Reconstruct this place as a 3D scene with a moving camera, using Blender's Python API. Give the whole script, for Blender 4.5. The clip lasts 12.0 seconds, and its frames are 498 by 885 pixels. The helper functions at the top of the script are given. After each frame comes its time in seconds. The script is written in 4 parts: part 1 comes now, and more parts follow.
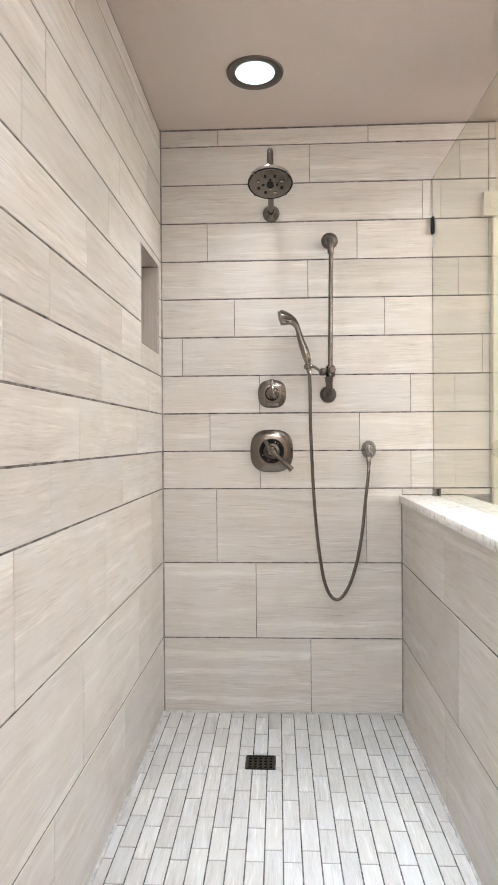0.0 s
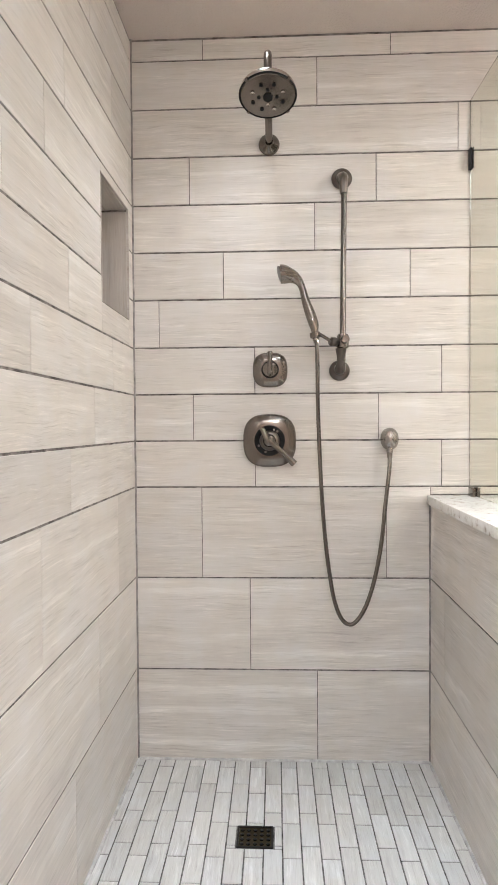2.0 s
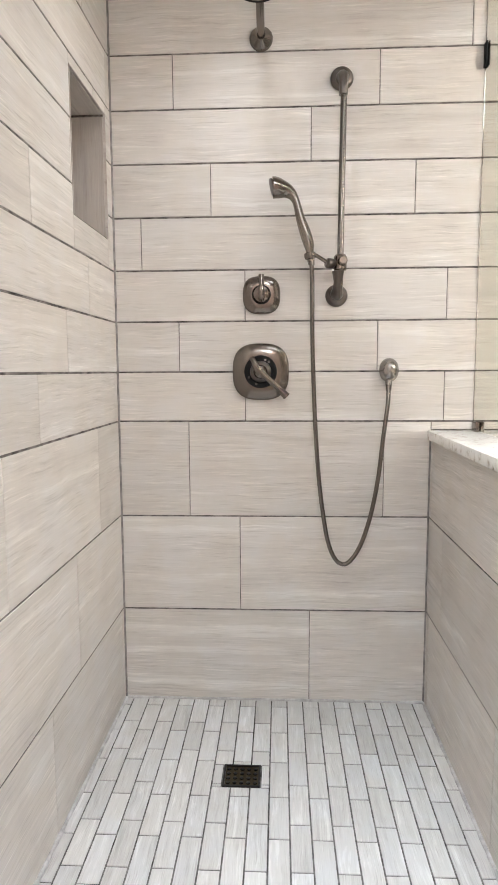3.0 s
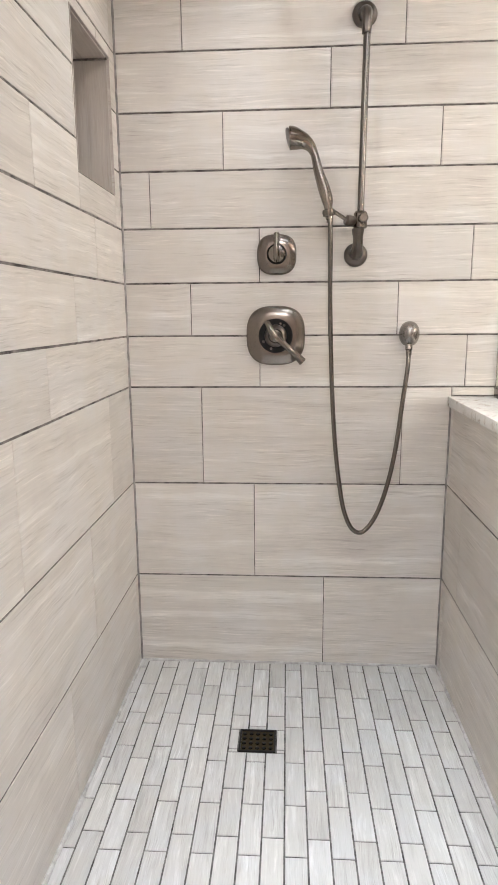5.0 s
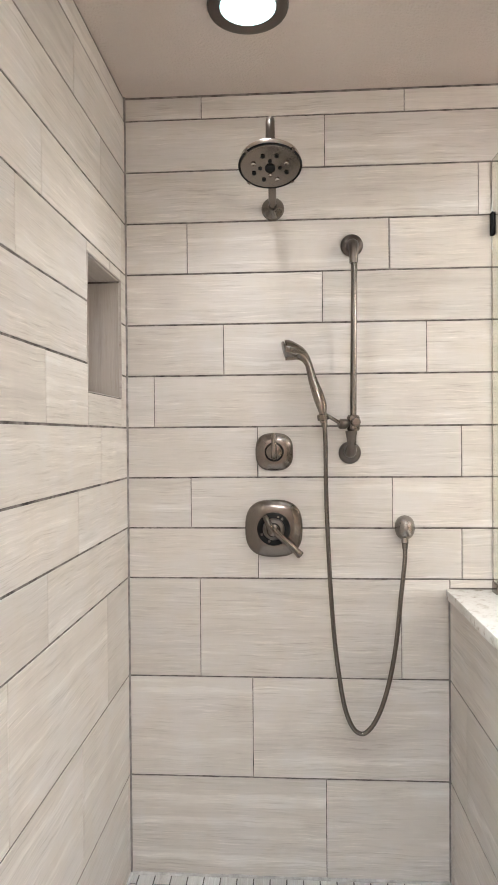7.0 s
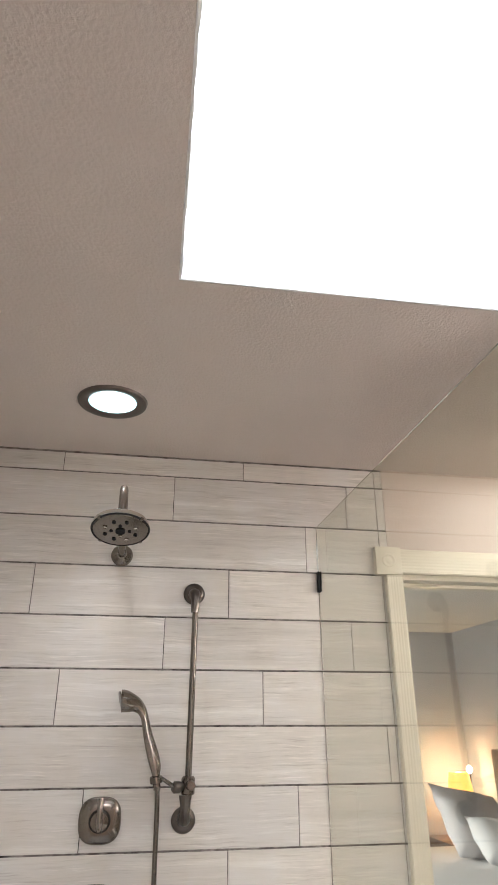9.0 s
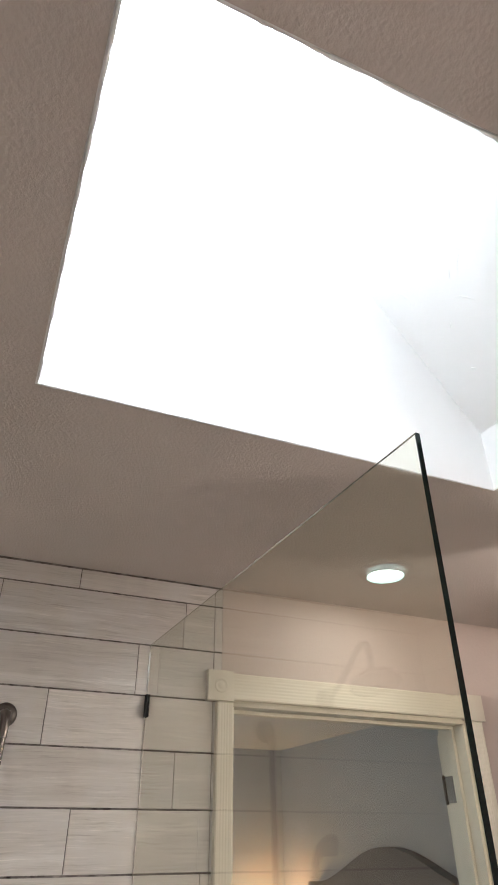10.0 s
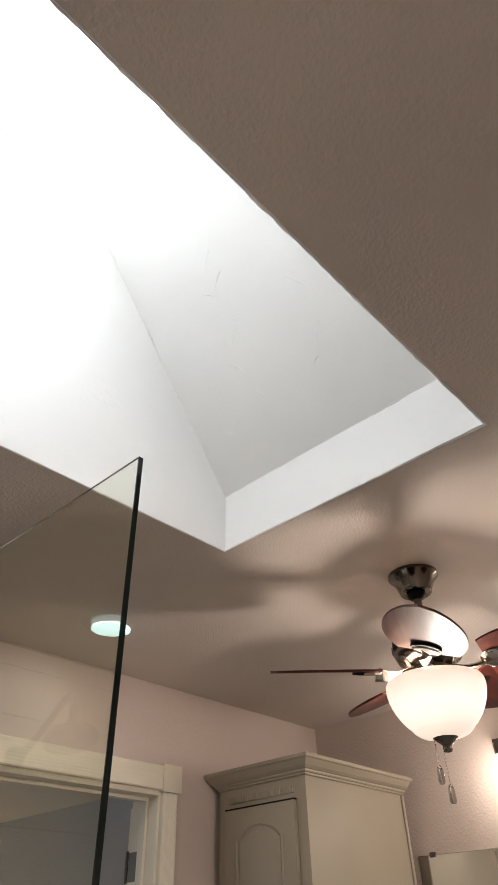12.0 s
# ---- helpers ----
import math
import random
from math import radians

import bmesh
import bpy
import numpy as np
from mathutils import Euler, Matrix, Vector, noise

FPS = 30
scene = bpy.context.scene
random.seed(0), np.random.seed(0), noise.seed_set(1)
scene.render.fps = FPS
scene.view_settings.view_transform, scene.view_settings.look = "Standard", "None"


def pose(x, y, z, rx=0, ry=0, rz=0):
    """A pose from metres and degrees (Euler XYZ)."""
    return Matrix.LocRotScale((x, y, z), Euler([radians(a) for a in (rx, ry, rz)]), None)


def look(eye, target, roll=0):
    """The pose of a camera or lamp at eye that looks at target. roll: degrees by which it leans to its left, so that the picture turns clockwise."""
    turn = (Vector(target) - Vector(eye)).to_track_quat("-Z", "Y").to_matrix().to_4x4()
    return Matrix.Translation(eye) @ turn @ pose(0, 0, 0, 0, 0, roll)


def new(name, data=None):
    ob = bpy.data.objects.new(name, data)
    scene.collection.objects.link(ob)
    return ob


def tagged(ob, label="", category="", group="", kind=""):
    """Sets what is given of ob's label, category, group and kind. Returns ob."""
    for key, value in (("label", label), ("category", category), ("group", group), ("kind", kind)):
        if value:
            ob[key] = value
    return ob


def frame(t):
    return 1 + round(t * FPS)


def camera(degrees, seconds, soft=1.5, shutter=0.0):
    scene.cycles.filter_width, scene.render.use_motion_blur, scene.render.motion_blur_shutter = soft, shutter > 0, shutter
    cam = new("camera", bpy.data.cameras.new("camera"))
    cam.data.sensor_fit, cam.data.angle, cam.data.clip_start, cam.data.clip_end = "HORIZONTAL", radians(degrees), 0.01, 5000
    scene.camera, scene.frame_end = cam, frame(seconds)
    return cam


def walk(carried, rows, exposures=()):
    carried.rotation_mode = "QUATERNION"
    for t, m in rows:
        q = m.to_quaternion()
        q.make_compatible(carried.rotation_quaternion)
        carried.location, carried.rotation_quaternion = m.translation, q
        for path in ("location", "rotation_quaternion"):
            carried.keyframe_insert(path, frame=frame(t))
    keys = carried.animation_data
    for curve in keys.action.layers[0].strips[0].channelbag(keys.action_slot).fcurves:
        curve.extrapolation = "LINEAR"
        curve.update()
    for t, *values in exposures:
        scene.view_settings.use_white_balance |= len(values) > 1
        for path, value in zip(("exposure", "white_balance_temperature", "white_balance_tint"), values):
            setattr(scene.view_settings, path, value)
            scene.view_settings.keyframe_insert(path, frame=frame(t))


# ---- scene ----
cam = camera(43.3, 12.0, 1.0)
PATH = [
    (0, (0.476, -2.574, 1.125), (0.385, -0.576, 1.115), -0.4),
    (0.5, (0.447, -2.462, 1.138), (0.347, -0.464, 1.123), -0.4),
    (1, (0.439, -2.357, 1.157), (0.348, -0.359, 1.137), -0.4),
    (1.5, (0.459, -2.212, 1.151), (0.373, -0.214, 1.133), -0.4),
    (2, (0.472, -2.084, 1.124), (0.387, -0.087, 1.073), -0.4),
    (2.5, (0.497, -2.009, 1.093), (0.409, -0.016, 0.961), -0.4),
    (3, (0.51, -1.964, 1.08), (0.413, 0.021, 0.853), -0.3),
    (3.2, (0.511, -1.953, 1.083), (0.411, 0.026, 0.816), -0.3),
    (4.8, (0.494, -1.915, 1.115), (0.371, 0.043, 0.726), -0.5),
    (5, (0.486, -1.908, 1.139), (0.366, 0.048, 0.74), -0.5),
    (5.5, (0.489, -1.915, 1.183), (0.359, 0.042, 0.796), -0.4),
    (6, (0.485, -1.935, 1.23), (0.353, 0.034, 0.902), -0.4),
    (6.5, (0.504, -1.921, 1.292), (0.367, 0.063, 1.079), -0.4),
    (6.7, (0.496, -1.915, 1.318), (0.365, 0.076, 1.177), -0.4),
    (8.3, (0.489, -1.955, 1.506), (0.544, -0.035, 2.063), -0.1),
    (8.5, (0.498, -1.983, 1.512), (0.62, -0.094, 2.16), -0.1),
    (9, (0.521, -2.035, 1.548), (0.831, -0.238, 2.369), -0.1),
    (9.5, (0.522, -2.048, 1.59), (1.033, -0.371, 2.551), -0.3),
    (10, (0.537, -2.056, 1.615), (1.232, -0.521, 2.694), -0.3),
    (10.5, (0.529, -2.071, 1.598), (1.388, -0.71, 2.786), -1.1),
    (11, (0.551, -2.064, 1.59), (1.523, -0.852, 2.849), -1.4),
    (11.5, (0.598, -2.066, 1.587), (1.663, -0.945, 2.856), -1.47),
    (12, (0.649, -2.068, 1.554), (1.806, -1.021, 2.805), -1.69),
]
EXPOSURES = [(0.0, 0.80, 5970, 8), (3.0, 0.76, 5950, 8), (5.5, 0.71, 6050, 9), (6.5, 0.72, 6080, 8), (8.5, 0.58, 5930, 8), (9.5, 0.05, 6000, 9), (10.5, -0.48, 6200, 10), (11.0, -0.64, 6300, 10), (12.0, -0.85, 6480, 10)]
walk(cam, [(t, look(eye, target, roll)) for t, eye, target, roll in PATH], EXPOSURES)

# ---- world and light ----
world = bpy.data.worlds.new("world")
scene.world = world
world.use_nodes = True
wn = world.node_tree.nodes
sky = wn.new("ShaderNodeTexSky")
sky.sky_type, sky.sun_disc = "NISHITA", False
sky.sun_elevation, sky.sun_rotation = radians(19), radians(-90)
wn["Background"].inputs["Strength"].default_value = 0.1
world.node_tree.links.new(sky.outputs["Color"], wn["Background"].inputs["Color"])

CEIL = 2.402                      # bathroom ceiling
SKY_X0, SKY_X1, SKY_Y0, SKY_Y1 = 0.55, 1.738, -1.752, -0.975   # skylight well at the ceiling
SKY_NW, SKY_SW, SKY_NE, SKY_SE = (0.561, -0.965), (0.540, -1.749), (1.735, -0.983), (1.743, -1.754)   # its corners, slightly out of square
SKY_TOP, SKY_TX = 3.46, 1.095     # top of the well, and where its sloped side ends


def lamp(name, kind, energy, color, m, **extra):
    data = bpy.data.lights.new(name, kind)
    data.energy, data.color = energy, color
    if kind == "AREA":
        data.shape, data.size = extra.get("shape", "DISK"), extra["size"]
        data.size_y = extra.get("size_y", extra["size"])
        data.spread = radians(extra.get("spread", 180))
    elif kind == "SUN":
        data.angle = extra["angle"]
    else:
        data.shadow_soft_size = extra["size"]
    ob = new(name, data)
    ob.matrix_world = m
    return ob


lamp("sun", "SUN", 2.2, (1.0, 0.95, 0.88), look((-6, -1.5, 5.5), (1.2, -1.2, 3.25)), angle=radians(0.5))
lamp("skylight_daylight", "AREA", 41, (0.92, 0.965, 1.0), pose((SKY_X0 + SKY_TX) / 2 - 0.05, (SKY_Y0 + SKY_Y1) / 2, SKY_TOP + 0.45),
     shape="RECTANGLE", size=1.0, size_y=1.2, spread=98)
lamp("shower_downlight_lamp", "AREA", 1.5, (1.0, 0.96, 0.92), pose(0.406, -0.384, CEIL - 0.001), size=0.10, spread=92)
# unseen second downlight, added behind the camera to brighten the back wall
lamp("shower_downlight_lamp", "AREA", 17.0, (1.0, 0.965, 0.925), pose(0.62, -2.72, CEIL - 0.001), size=0.125)
lamp("bath_downlight_lamp", "AREA", 2.4, (1.0, 0.95, 0.9), pose(1.84, -0.337, CEIL - 0.001), size=0.12)
FAN = Vector((2.235, -1.272, 0))
lamp("fan_bulb_lamp", "POINT", 17.0, (1.0, 0.87, 0.76), pose(FAN.x, FAN.y, 2.0), size=0.022)
# only the first light is seen; the other two are added for broader light
VANITY = (-0.963, -1.36, -1.76)
for y in VANITY:
    lamp("vanity_lamp", "POINT", 5.6, (1.0, 0.89, 0.79), pose(3.27, y, 2.06), size=0.035)
# daylight of an unseen window, added to brighten the bedroom past the door
lamp("bedroom_added_daylight", "AREA", 26, (0.84, 0.92, 1.0), pose(-0.42, 2.3, 1.45, 0, -90, 0), shape="RECTANGLE", size=1.2, size_y=1.5)
lamp("bedside_bulb_lamp", "POINT", 11, (1.0, 0.66, 0.34), pose(3.45, 3.9, 1.12), size=0.04)


# ---- materials ----
def material(name, color=(0.5, 0.5, 0.5), rough=0.5, metal=0.0):
    m = bpy.data.materials.new(name)
    m.use_nodes = True
    b = m.node_tree.nodes["Principled BSDF"]
    b.inputs["Base Color"].default_value = (*color, 1)
    b.inputs["Roughness"].default_value = rough
    b.inputs["Metallic"].default_value = metal
    return m, m.node_tree, b


def node(tree, kind, **values):
    n = tree.nodes.new(kind)
    for key, value in values.items():
        n.inputs[key.replace("_", " ")].default_value = value
    return n


def ramp(tree, source, stops):
    r = tree.nodes.new("ShaderNodeValToRGB")
    tree.links.new(source, r.inputs["Fac"])
    while len(r.color_ramp.elements) < len(stops):
        r.color_ramp.elements.new(0.5)
    for e, (p, c) in zip(r.color_ramp.elements, stops):
        e.position, e.color = p, (*c, 1)
    return r.outputs["Color"]


def bump(tree, b, height, strength, distance):
    n = node(tree, "ShaderNodeBump", Strength=strength, Distance=distance)
    tree.links.new(height, n.inputs["Height"])
    tree.links.new(n.outputs["Normal"], b.inputs["Normal"])
    return n


def mix(tree, kind, fac, a, c):
    n = tree.nodes.new("ShaderNodeMix")
    n.data_type, n.blend_type = "RGBA", kind
    for socket, value in ((n.inputs[0], fac), (n.inputs[6], a), (n.inputs[7], c)):
        if isinstance(value, (int, float)):
            socket.default_value = value
        elif isinstance(value, tuple):
            socket.default_value = (*value, 1)
        else:
            tree.links.new(value, socket)
    return n.outputs[2]


def mapped(tree, scale, shift=True):
    """Object coordinates, moved by the object's own random number, then scaled."""
    tc = tree.nodes.new("ShaderNodeTexCoord")
    out = tc.outputs["Object"]
    if shift:
        info = tree.nodes.new("ShaderNodeObjectInfo")
        mul = tree.nodes.new("ShaderNodeVectorMath")
        mul.operation = "MULTIPLY_ADD"
        comb = tree.nodes.new("ShaderNodeCombineXYZ")
        for k in range(3):
            tree.links.new(info.outputs["Random"], comb.inputs[k])
        mul.inputs[1].default_value = (37.0, 11.0, 53.0)
        tree.links.new(comb.outputs[0], mul.inputs[0])
        tree.links.new(out, mul.inputs[2])
        out = mul.outputs[0]
    mp = tree.nodes.new("ShaderNodeMapping")
    mp.inputs["Scale"].default_value = scale
    tree.links.new(out, mp.inputs["Vector"])
    return mp.outputs["Vector"]


def veined(name, dark, mid, light, rough, along=(1.1, 1.0, 22.0), fine=(8.0, 1.0, 205.0), tone=0.13, warped=0.022):
    """Porcelain with veins along its local x, a tone of its own for each piece."""
    m, t, b = material(name, mid, rough)
    warp = node(t, "ShaderNodeTexNoise", Scale=6.0, Detail=3.0)
    base = mapped(t, (1, 1, 1))
    t.links.new(base, warp.inputs["Vector"])
    add = t.nodes.new("ShaderNodeVectorMath")
    add.operation = "MULTIPLY_ADD"
    add.inputs[1].default_value = (0, 0, warped)
    t.links.new(warp.outputs["Color"], add.inputs[0])
    t.links.new(base, add.inputs[2])
    mp1 = node(t, "ShaderNodeMapping", Scale=along)
    mp2 = node(t, "ShaderNodeMapping", Scale=fine)
    t.links.new(add.outputs[0], mp1.inputs["Vector"])
    t.links.new(add.outputs[0], mp2.inputs["Vector"])
    big = node(t, "ShaderNodeTexNoise", Scale=1.0, Detail=6.0, Roughness=0.62)
    small = node(t, "ShaderNodeTexNoise", Scale=1.0, Detail=4.0, Roughness=0.68)
    t.links.new(mp1.outputs[0], big.inputs["Vector"])
    t.links.new(mp2.outputs[0], small.inputs["Vector"])
    c1 = ramp(t, big.outputs["Fac"], [(0.30, dark), (0.46, mid), (0.56, mid), (0.67, light)])
    c2 = ramp(t, small.outputs["Fac"], [(0.32, (0.77, 0.752, 0.732)), (0.46, (0.98, 0.98, 0.98)), (0.56, (1, 1, 1)), (0.66, (1.17, 1.17, 1.165))])
    where = node(t, "ShaderNodeTexNoise", Scale=5.0, Detail=2.0)
    t.links.new(mapped(t, (1.0, 1.0, 3.0)), where.inputs["Vector"])
    amount = ramp(t, where.outputs["Fac"], [(0.34, (0.25, 0.25, 0.25)), (0.60, (1, 1, 1))])
    c = mix(t, "MULTIPLY", amount, c1, c2)
    cloud = node(t, "ShaderNodeTexNoise", Scale=6.0, Detail=4.0, Roughness=0.6)
    t.links.new(base, cloud.inputs["Vector"])
    c = mix(t, "MULTIPLY", 0.9, c, ramp(t, cloud.outputs["Fac"], [(0.3, (0.92, 0.895, 0.875)), (0.45, (0.985, 0.965, 0.925)), (0.6, (1, 1, 1))]))
    info = t.nodes.new("ShaderNodeObjectInfo")
    c3 = ramp(t, info.outputs["Random"], [(0.0, (1 - tone, 1 - tone, 1 - tone)), (1.0, (1, 1, 1))])
    c = mix(t, "MULTIPLY", 1.0, c, c3)
    t.links.new(c, b.inputs["Base Color"])
    bump(t, b, small.outputs["Fac"], 0.12, 0.0006)
    return m


def painted(name, color, rough=0.6, scale=60.0, strength=0.3, distance=0.002, patch=0.06, splat=False):
    m, t, b = material(name, color, rough)
    tc = t.nodes.new("ShaderNodeTexCoord")
    n1 = node(t, "ShaderNodeTexNoise", Scale=scale, Detail=4.0, Roughness=0.6)
    n2 = node(t, "ShaderNodeTexNoise", Scale=2.3, Detail=3.0)
    t.links.new(tc.outputs["Object"], n1.inputs["Vector"])
    t.links.new(tc.outputs["Object"], n2.inputs["Vector"])
    lo = tuple(c * (1 - patch) for c in color)
    t.links.new(ramp(t, n2.outputs["Fac"], [(0.35, lo), (0.65, color)]), b.inputs["Base Color"])
    height = n1.outputs["Fac"]
    if splat:
        height = ramp(t, n1.outputs["Fac"], [(0.45 if splat is True else splat[0], (0, 0, 0)), (0.58 if splat is True else splat[1], (1, 1, 1))])
    bump(t, b, height, strength, distance)
    return m


def brushed(name, color, rough, stretch=(1, 1, 1), metal=1.0):
    m, t, b = material(name, color, rough, metal)
    n = node(t, "ShaderNodeTexNoise", Scale=500.0, Detail=2.0)
    t.links.new(mapped(t, stretch, False), n.inputs["Vector"])
    t.links.new(ramp(t, n.outputs["Fac"], [(0.3, (rough * 0.96,) * 3), (0.7, (min(1, rough * 1.06),) * 3)]), b.inputs["Roughness"])
    n2 = node(t, "ShaderNodeTexNoise", Scale=9.0, Detail=2.0)
    lo = tuple(c * 0.94 for c in color)
    t.links.new(mapped(t, (1, 1, 1), False), n2.inputs["Vector"])
    t.links.new(ramp(t, n2.outputs["Fac"], [(0.35, lo), (0.65, color)]), b.inputs["Base Color"])
    return m


def glowing(name, color, strength):
    m, t, b = material(name, color, 0.4)
    b.inputs["Emission Color"].default_value = (*color, 1)
    b.inputs["Emission Strength"].default_value = strength
    return m


M_TILE = veined("wall_tile", (0.545, 0.512, 0.482), (0.618, 0.585, 0.553), (0.715, 0.69, 0.66), 0.5)
# darker, streaked tile; the recess's shade is put into these colours too
M_NICHE = veined("darkened_niche_tile", (0.33, 0.30, 0.275), (0.46, 0.42, 0.388), (0.56, 0.525, 0.49), 0.45)
M_MOSAIC = veined("floor_mosaic", (0.48, 0.472, 0.468), (0.585, 0.58, 0.577), (0.69, 0.688, 0.685), 0.45,
                  along=(7.0, 1.0, 60.0), fine=(14.0, 1.0, 420.0), tone=0.16)
def grouted(name, dark, light):
    m, t, b = material(name, light, 0.92)
    tc = t.nodes.new("ShaderNodeTexCoord")
    n1 = node(t, "ShaderNodeTexNoise", Scale=24.0, Detail=7.0, Roughness=0.7)
    n2 = node(t, "ShaderNodeTexNoise", Scale=420.0, Detail=2.0)
    for n in (n1, n2):
        t.links.new(tc.outputs["Object"], n.inputs["Vector"])
    t.links.new(ramp(t, n1.outputs["Fac"], [(0.36, dark), (0.62, light)]), b.inputs["Base Color"])
    bump(t, b, n2.outputs["Fac"], 0.6, 0.001)
    return m


M_GROUT = grouted("grout", (0.03, 0.026, 0.023), (0.28, 0.254, 0.233))
M_FLOOR_GROUT = grouted("floor_grout", (0.035, 0.032, 0.03), (0.20, 0.19, 0.18))
M_BATH_FLOOR = painted("bath_floor_tile", (0.50, 0.465, 0.43), 0.4, 30.0, 0.1, 0.001, 0.12)
M_WALL = painted("wall_paint", (0.60, 0.50, 0.445), 0.55, 50.0, 0.14, 0.003, 0.05, True)
M_WALL_E = painted("knockdown_wall_paint", (0.60, 0.50, 0.445), 0.5, 95.0, 0.50, 0.003, 0.05, (0.40, 0.66))
M_CEIL = painted("ceiling_paint", (0.60, 0.525, 0.475), 0.6, 130.0, 0.5, 0.003, 0.05, (0.30, 0.70))
M_SHAFT = painted("shaft_plaster", (0.90, 0.893, 0.88), 0.6, 9.0, 0.10, 0.003, 0.04, (0.60, 0.66))
M_NICKEL = brushed("brushed_nickel", (0.215, 0.19, 0.167), 0.19)
M_POLISH = brushed("smooth_nickel", (0.27, 0.24, 0.21), 0.14)
M_NICKEL_D = brushed("dark_nickel", (0.15, 0.132, 0.118), 0.3)
M_CHROME = brushed("polished_nickel", (0.62, 0.58, 0.54), 0.12)
M_BLACK, t_, b_ = material("black_rubber", (0.008, 0.008, 0.008), 0.6)
b_.inputs["Specular IOR Level"].default_value = 0.2
M_SATIN = brushed("satin_nickel", (0.34, 0.318, 0.295), 0.25)
M_TRIM = painted("cream_trim_paint", (0.76, 0.70, 0.58), 0.38, 40.0, 0.08, 0.001, 0.04)
M_CABINET = painted("cabinet_paint", (0.33, 0.285, 0.218), 0.5, 50.0, 0.08, 0.001, 0.06)
M_BED_WALL = painted("bedroom_wall_paint", (0.42, 0.425, 0.44), 0.6, 60.0, 0.25, 0.003, 0.05, True)
M_BED_CEIL = painted("bedroom_ceiling_paint", (0.74, 0.72, 0.68), 0.7, 70.0, 0.5, 0.004, 0.05, True)
M_CARPET = painted("bedroom_carpet", (0.36, 0.33, 0.30), 0.95, 200.0, 0.8, 0.004, 0.15)
M_HEADBOARD = painted("grey_upholstery", (0.145, 0.125, 0.12), 0.85, 260.0, 0.5, 0.001, 0.12)
M_PILLOW = painted("pillow_cotton", (0.66, 0.64, 0.645), 0.85, 30.0, 0.3, 0.004, 0.12)
M_SHEET = painted("white_bedding", (0.74, 0.73, 0.73), 0.85, 18.0, 0.4, 0.006, 0.06)
M_OAK = painted("dark_furniture_wood", (0.13, 0.075, 0.045), 0.45, 30.0, 0.1, 0.001, 0.3)
M_LENS = glowing("downlight_lens", (0.66, 0.93, 0.96), 1.7)
M_BOWL = glowing("opal_glass_bowl", (1.0, 0.87, 0.74), 1.6)
# the opal glass glows most level with the bulb inside it
t_ = M_BOWL.node_tree
tc_ = t_.nodes.new("ShaderNodeTexCoord")
sep_ = t_.nodes.new("ShaderNodeSeparateXYZ")
t_.links.new(tc_.outputs["Object"], sep_.inputs[0])
map_ = t_.nodes.new("ShaderNodeMapRange")
map_.inputs["From Min"].default_value, map_.inputs["From Max"].default_value = 1.95, 2.094
t_.links.new(sep_.outputs["Z"], map_.inputs["Value"])
n_ = node(t_, "ShaderNodeTexNoise", Scale=14.0, Detail=3.0)
t_.links.new(tc_.outputs["Object"], n_.inputs["Vector"])
glow_ = mix(t_, "MULTIPLY", 0.35, ramp(t_, map_.outputs[0], [(0.0, (0.80, 0.66, 0.54)), (0.25, (0.98, 0.88, 0.76)), (0.5, (1.0, 0.93, 0.83)), (0.8, (0.86, 0.74, 0.62)), (1.0, (0.66, 0.53, 0.43))]), n_.outputs["Fac"])
t_.links.new(glow_, t_.nodes["Principled BSDF"].inputs["Emission Color"])
t_.nodes["Principled BSDF"].inputs["Emission Strength"].default_value = 2.1
M_BULB = glowing("frosted_bulb", (1.0, 0.86, 0.66), 14.0)
M_SHADE = glowing("lit_lamp_shade", (1.0, 0.46, 0.10), 1.5)
M_MIRROR = material("mirror_silver", (0.86, 0.87, 0.86), 0.02, 1.0)[0]

M_CHERRY, t_, b_ = material("cherry_wood", (0.16, 0.03, 0.018), 0.22)
n_ = node(t_, "ShaderNodeTexNoise", Scale=6.0, Detail=5.0, Roughness=0.6)
t_.links.new(mapped(t_, (1.2, 9.0, 9.0), False), n_.inputs["Vector"])
t_.links.new(ramp(t_, n_.outputs["Fac"], [(0.32, (0.030, 0.006, 0.004)), (0.66, (0.095, 0.020, 0.012))]), b_.inputs["Base Color"])
b_.inputs["Coat Weight"].default_value = 0.12
b_.inputs["Coat Roughness"].default_value = 0.4
b_.inputs["Specular IOR Level"].default_value = 0.25
b_.inputs["Roughness"].default_value = 0.5

M_STONE, t_, b_ = material("speckled_stone", (0.72, 0.70, 0.66), 0.22)
n_ = node(t_, "ShaderNodeTexNoise", Scale=34.0, Detail=5.0, Roughness=0.7)
v_ = node(t_, "ShaderNodeTexVoronoi", Scale=75.0)
tc_ = t_.nodes.new("ShaderNodeTexCoord")
t_.links.new(tc_.outputs["Object"], n_.inputs["Vector"])
t_.links.new(tc_.outputs["Object"], v_.inputs["Vector"])
c_ = ramp(t_, n_.outputs["Fac"], [(0.29, (0.22, 0.19, 0.15)), (0.36, (0.60, 0.56, 0.50)), (0.46, (0.80, 0.785, 0.75)), (0.7, (0.87, 0.86, 0.83))])
d_ = ramp(t_, v_.outputs["Distance"], [(0.10, (0.55, 0.50, 0.45)), (0.22, (1, 1, 1))])
t_.links.new(mix(t_, "MULTIPLY", 0.45, c_, d_), b_.inputs["Base Color"])

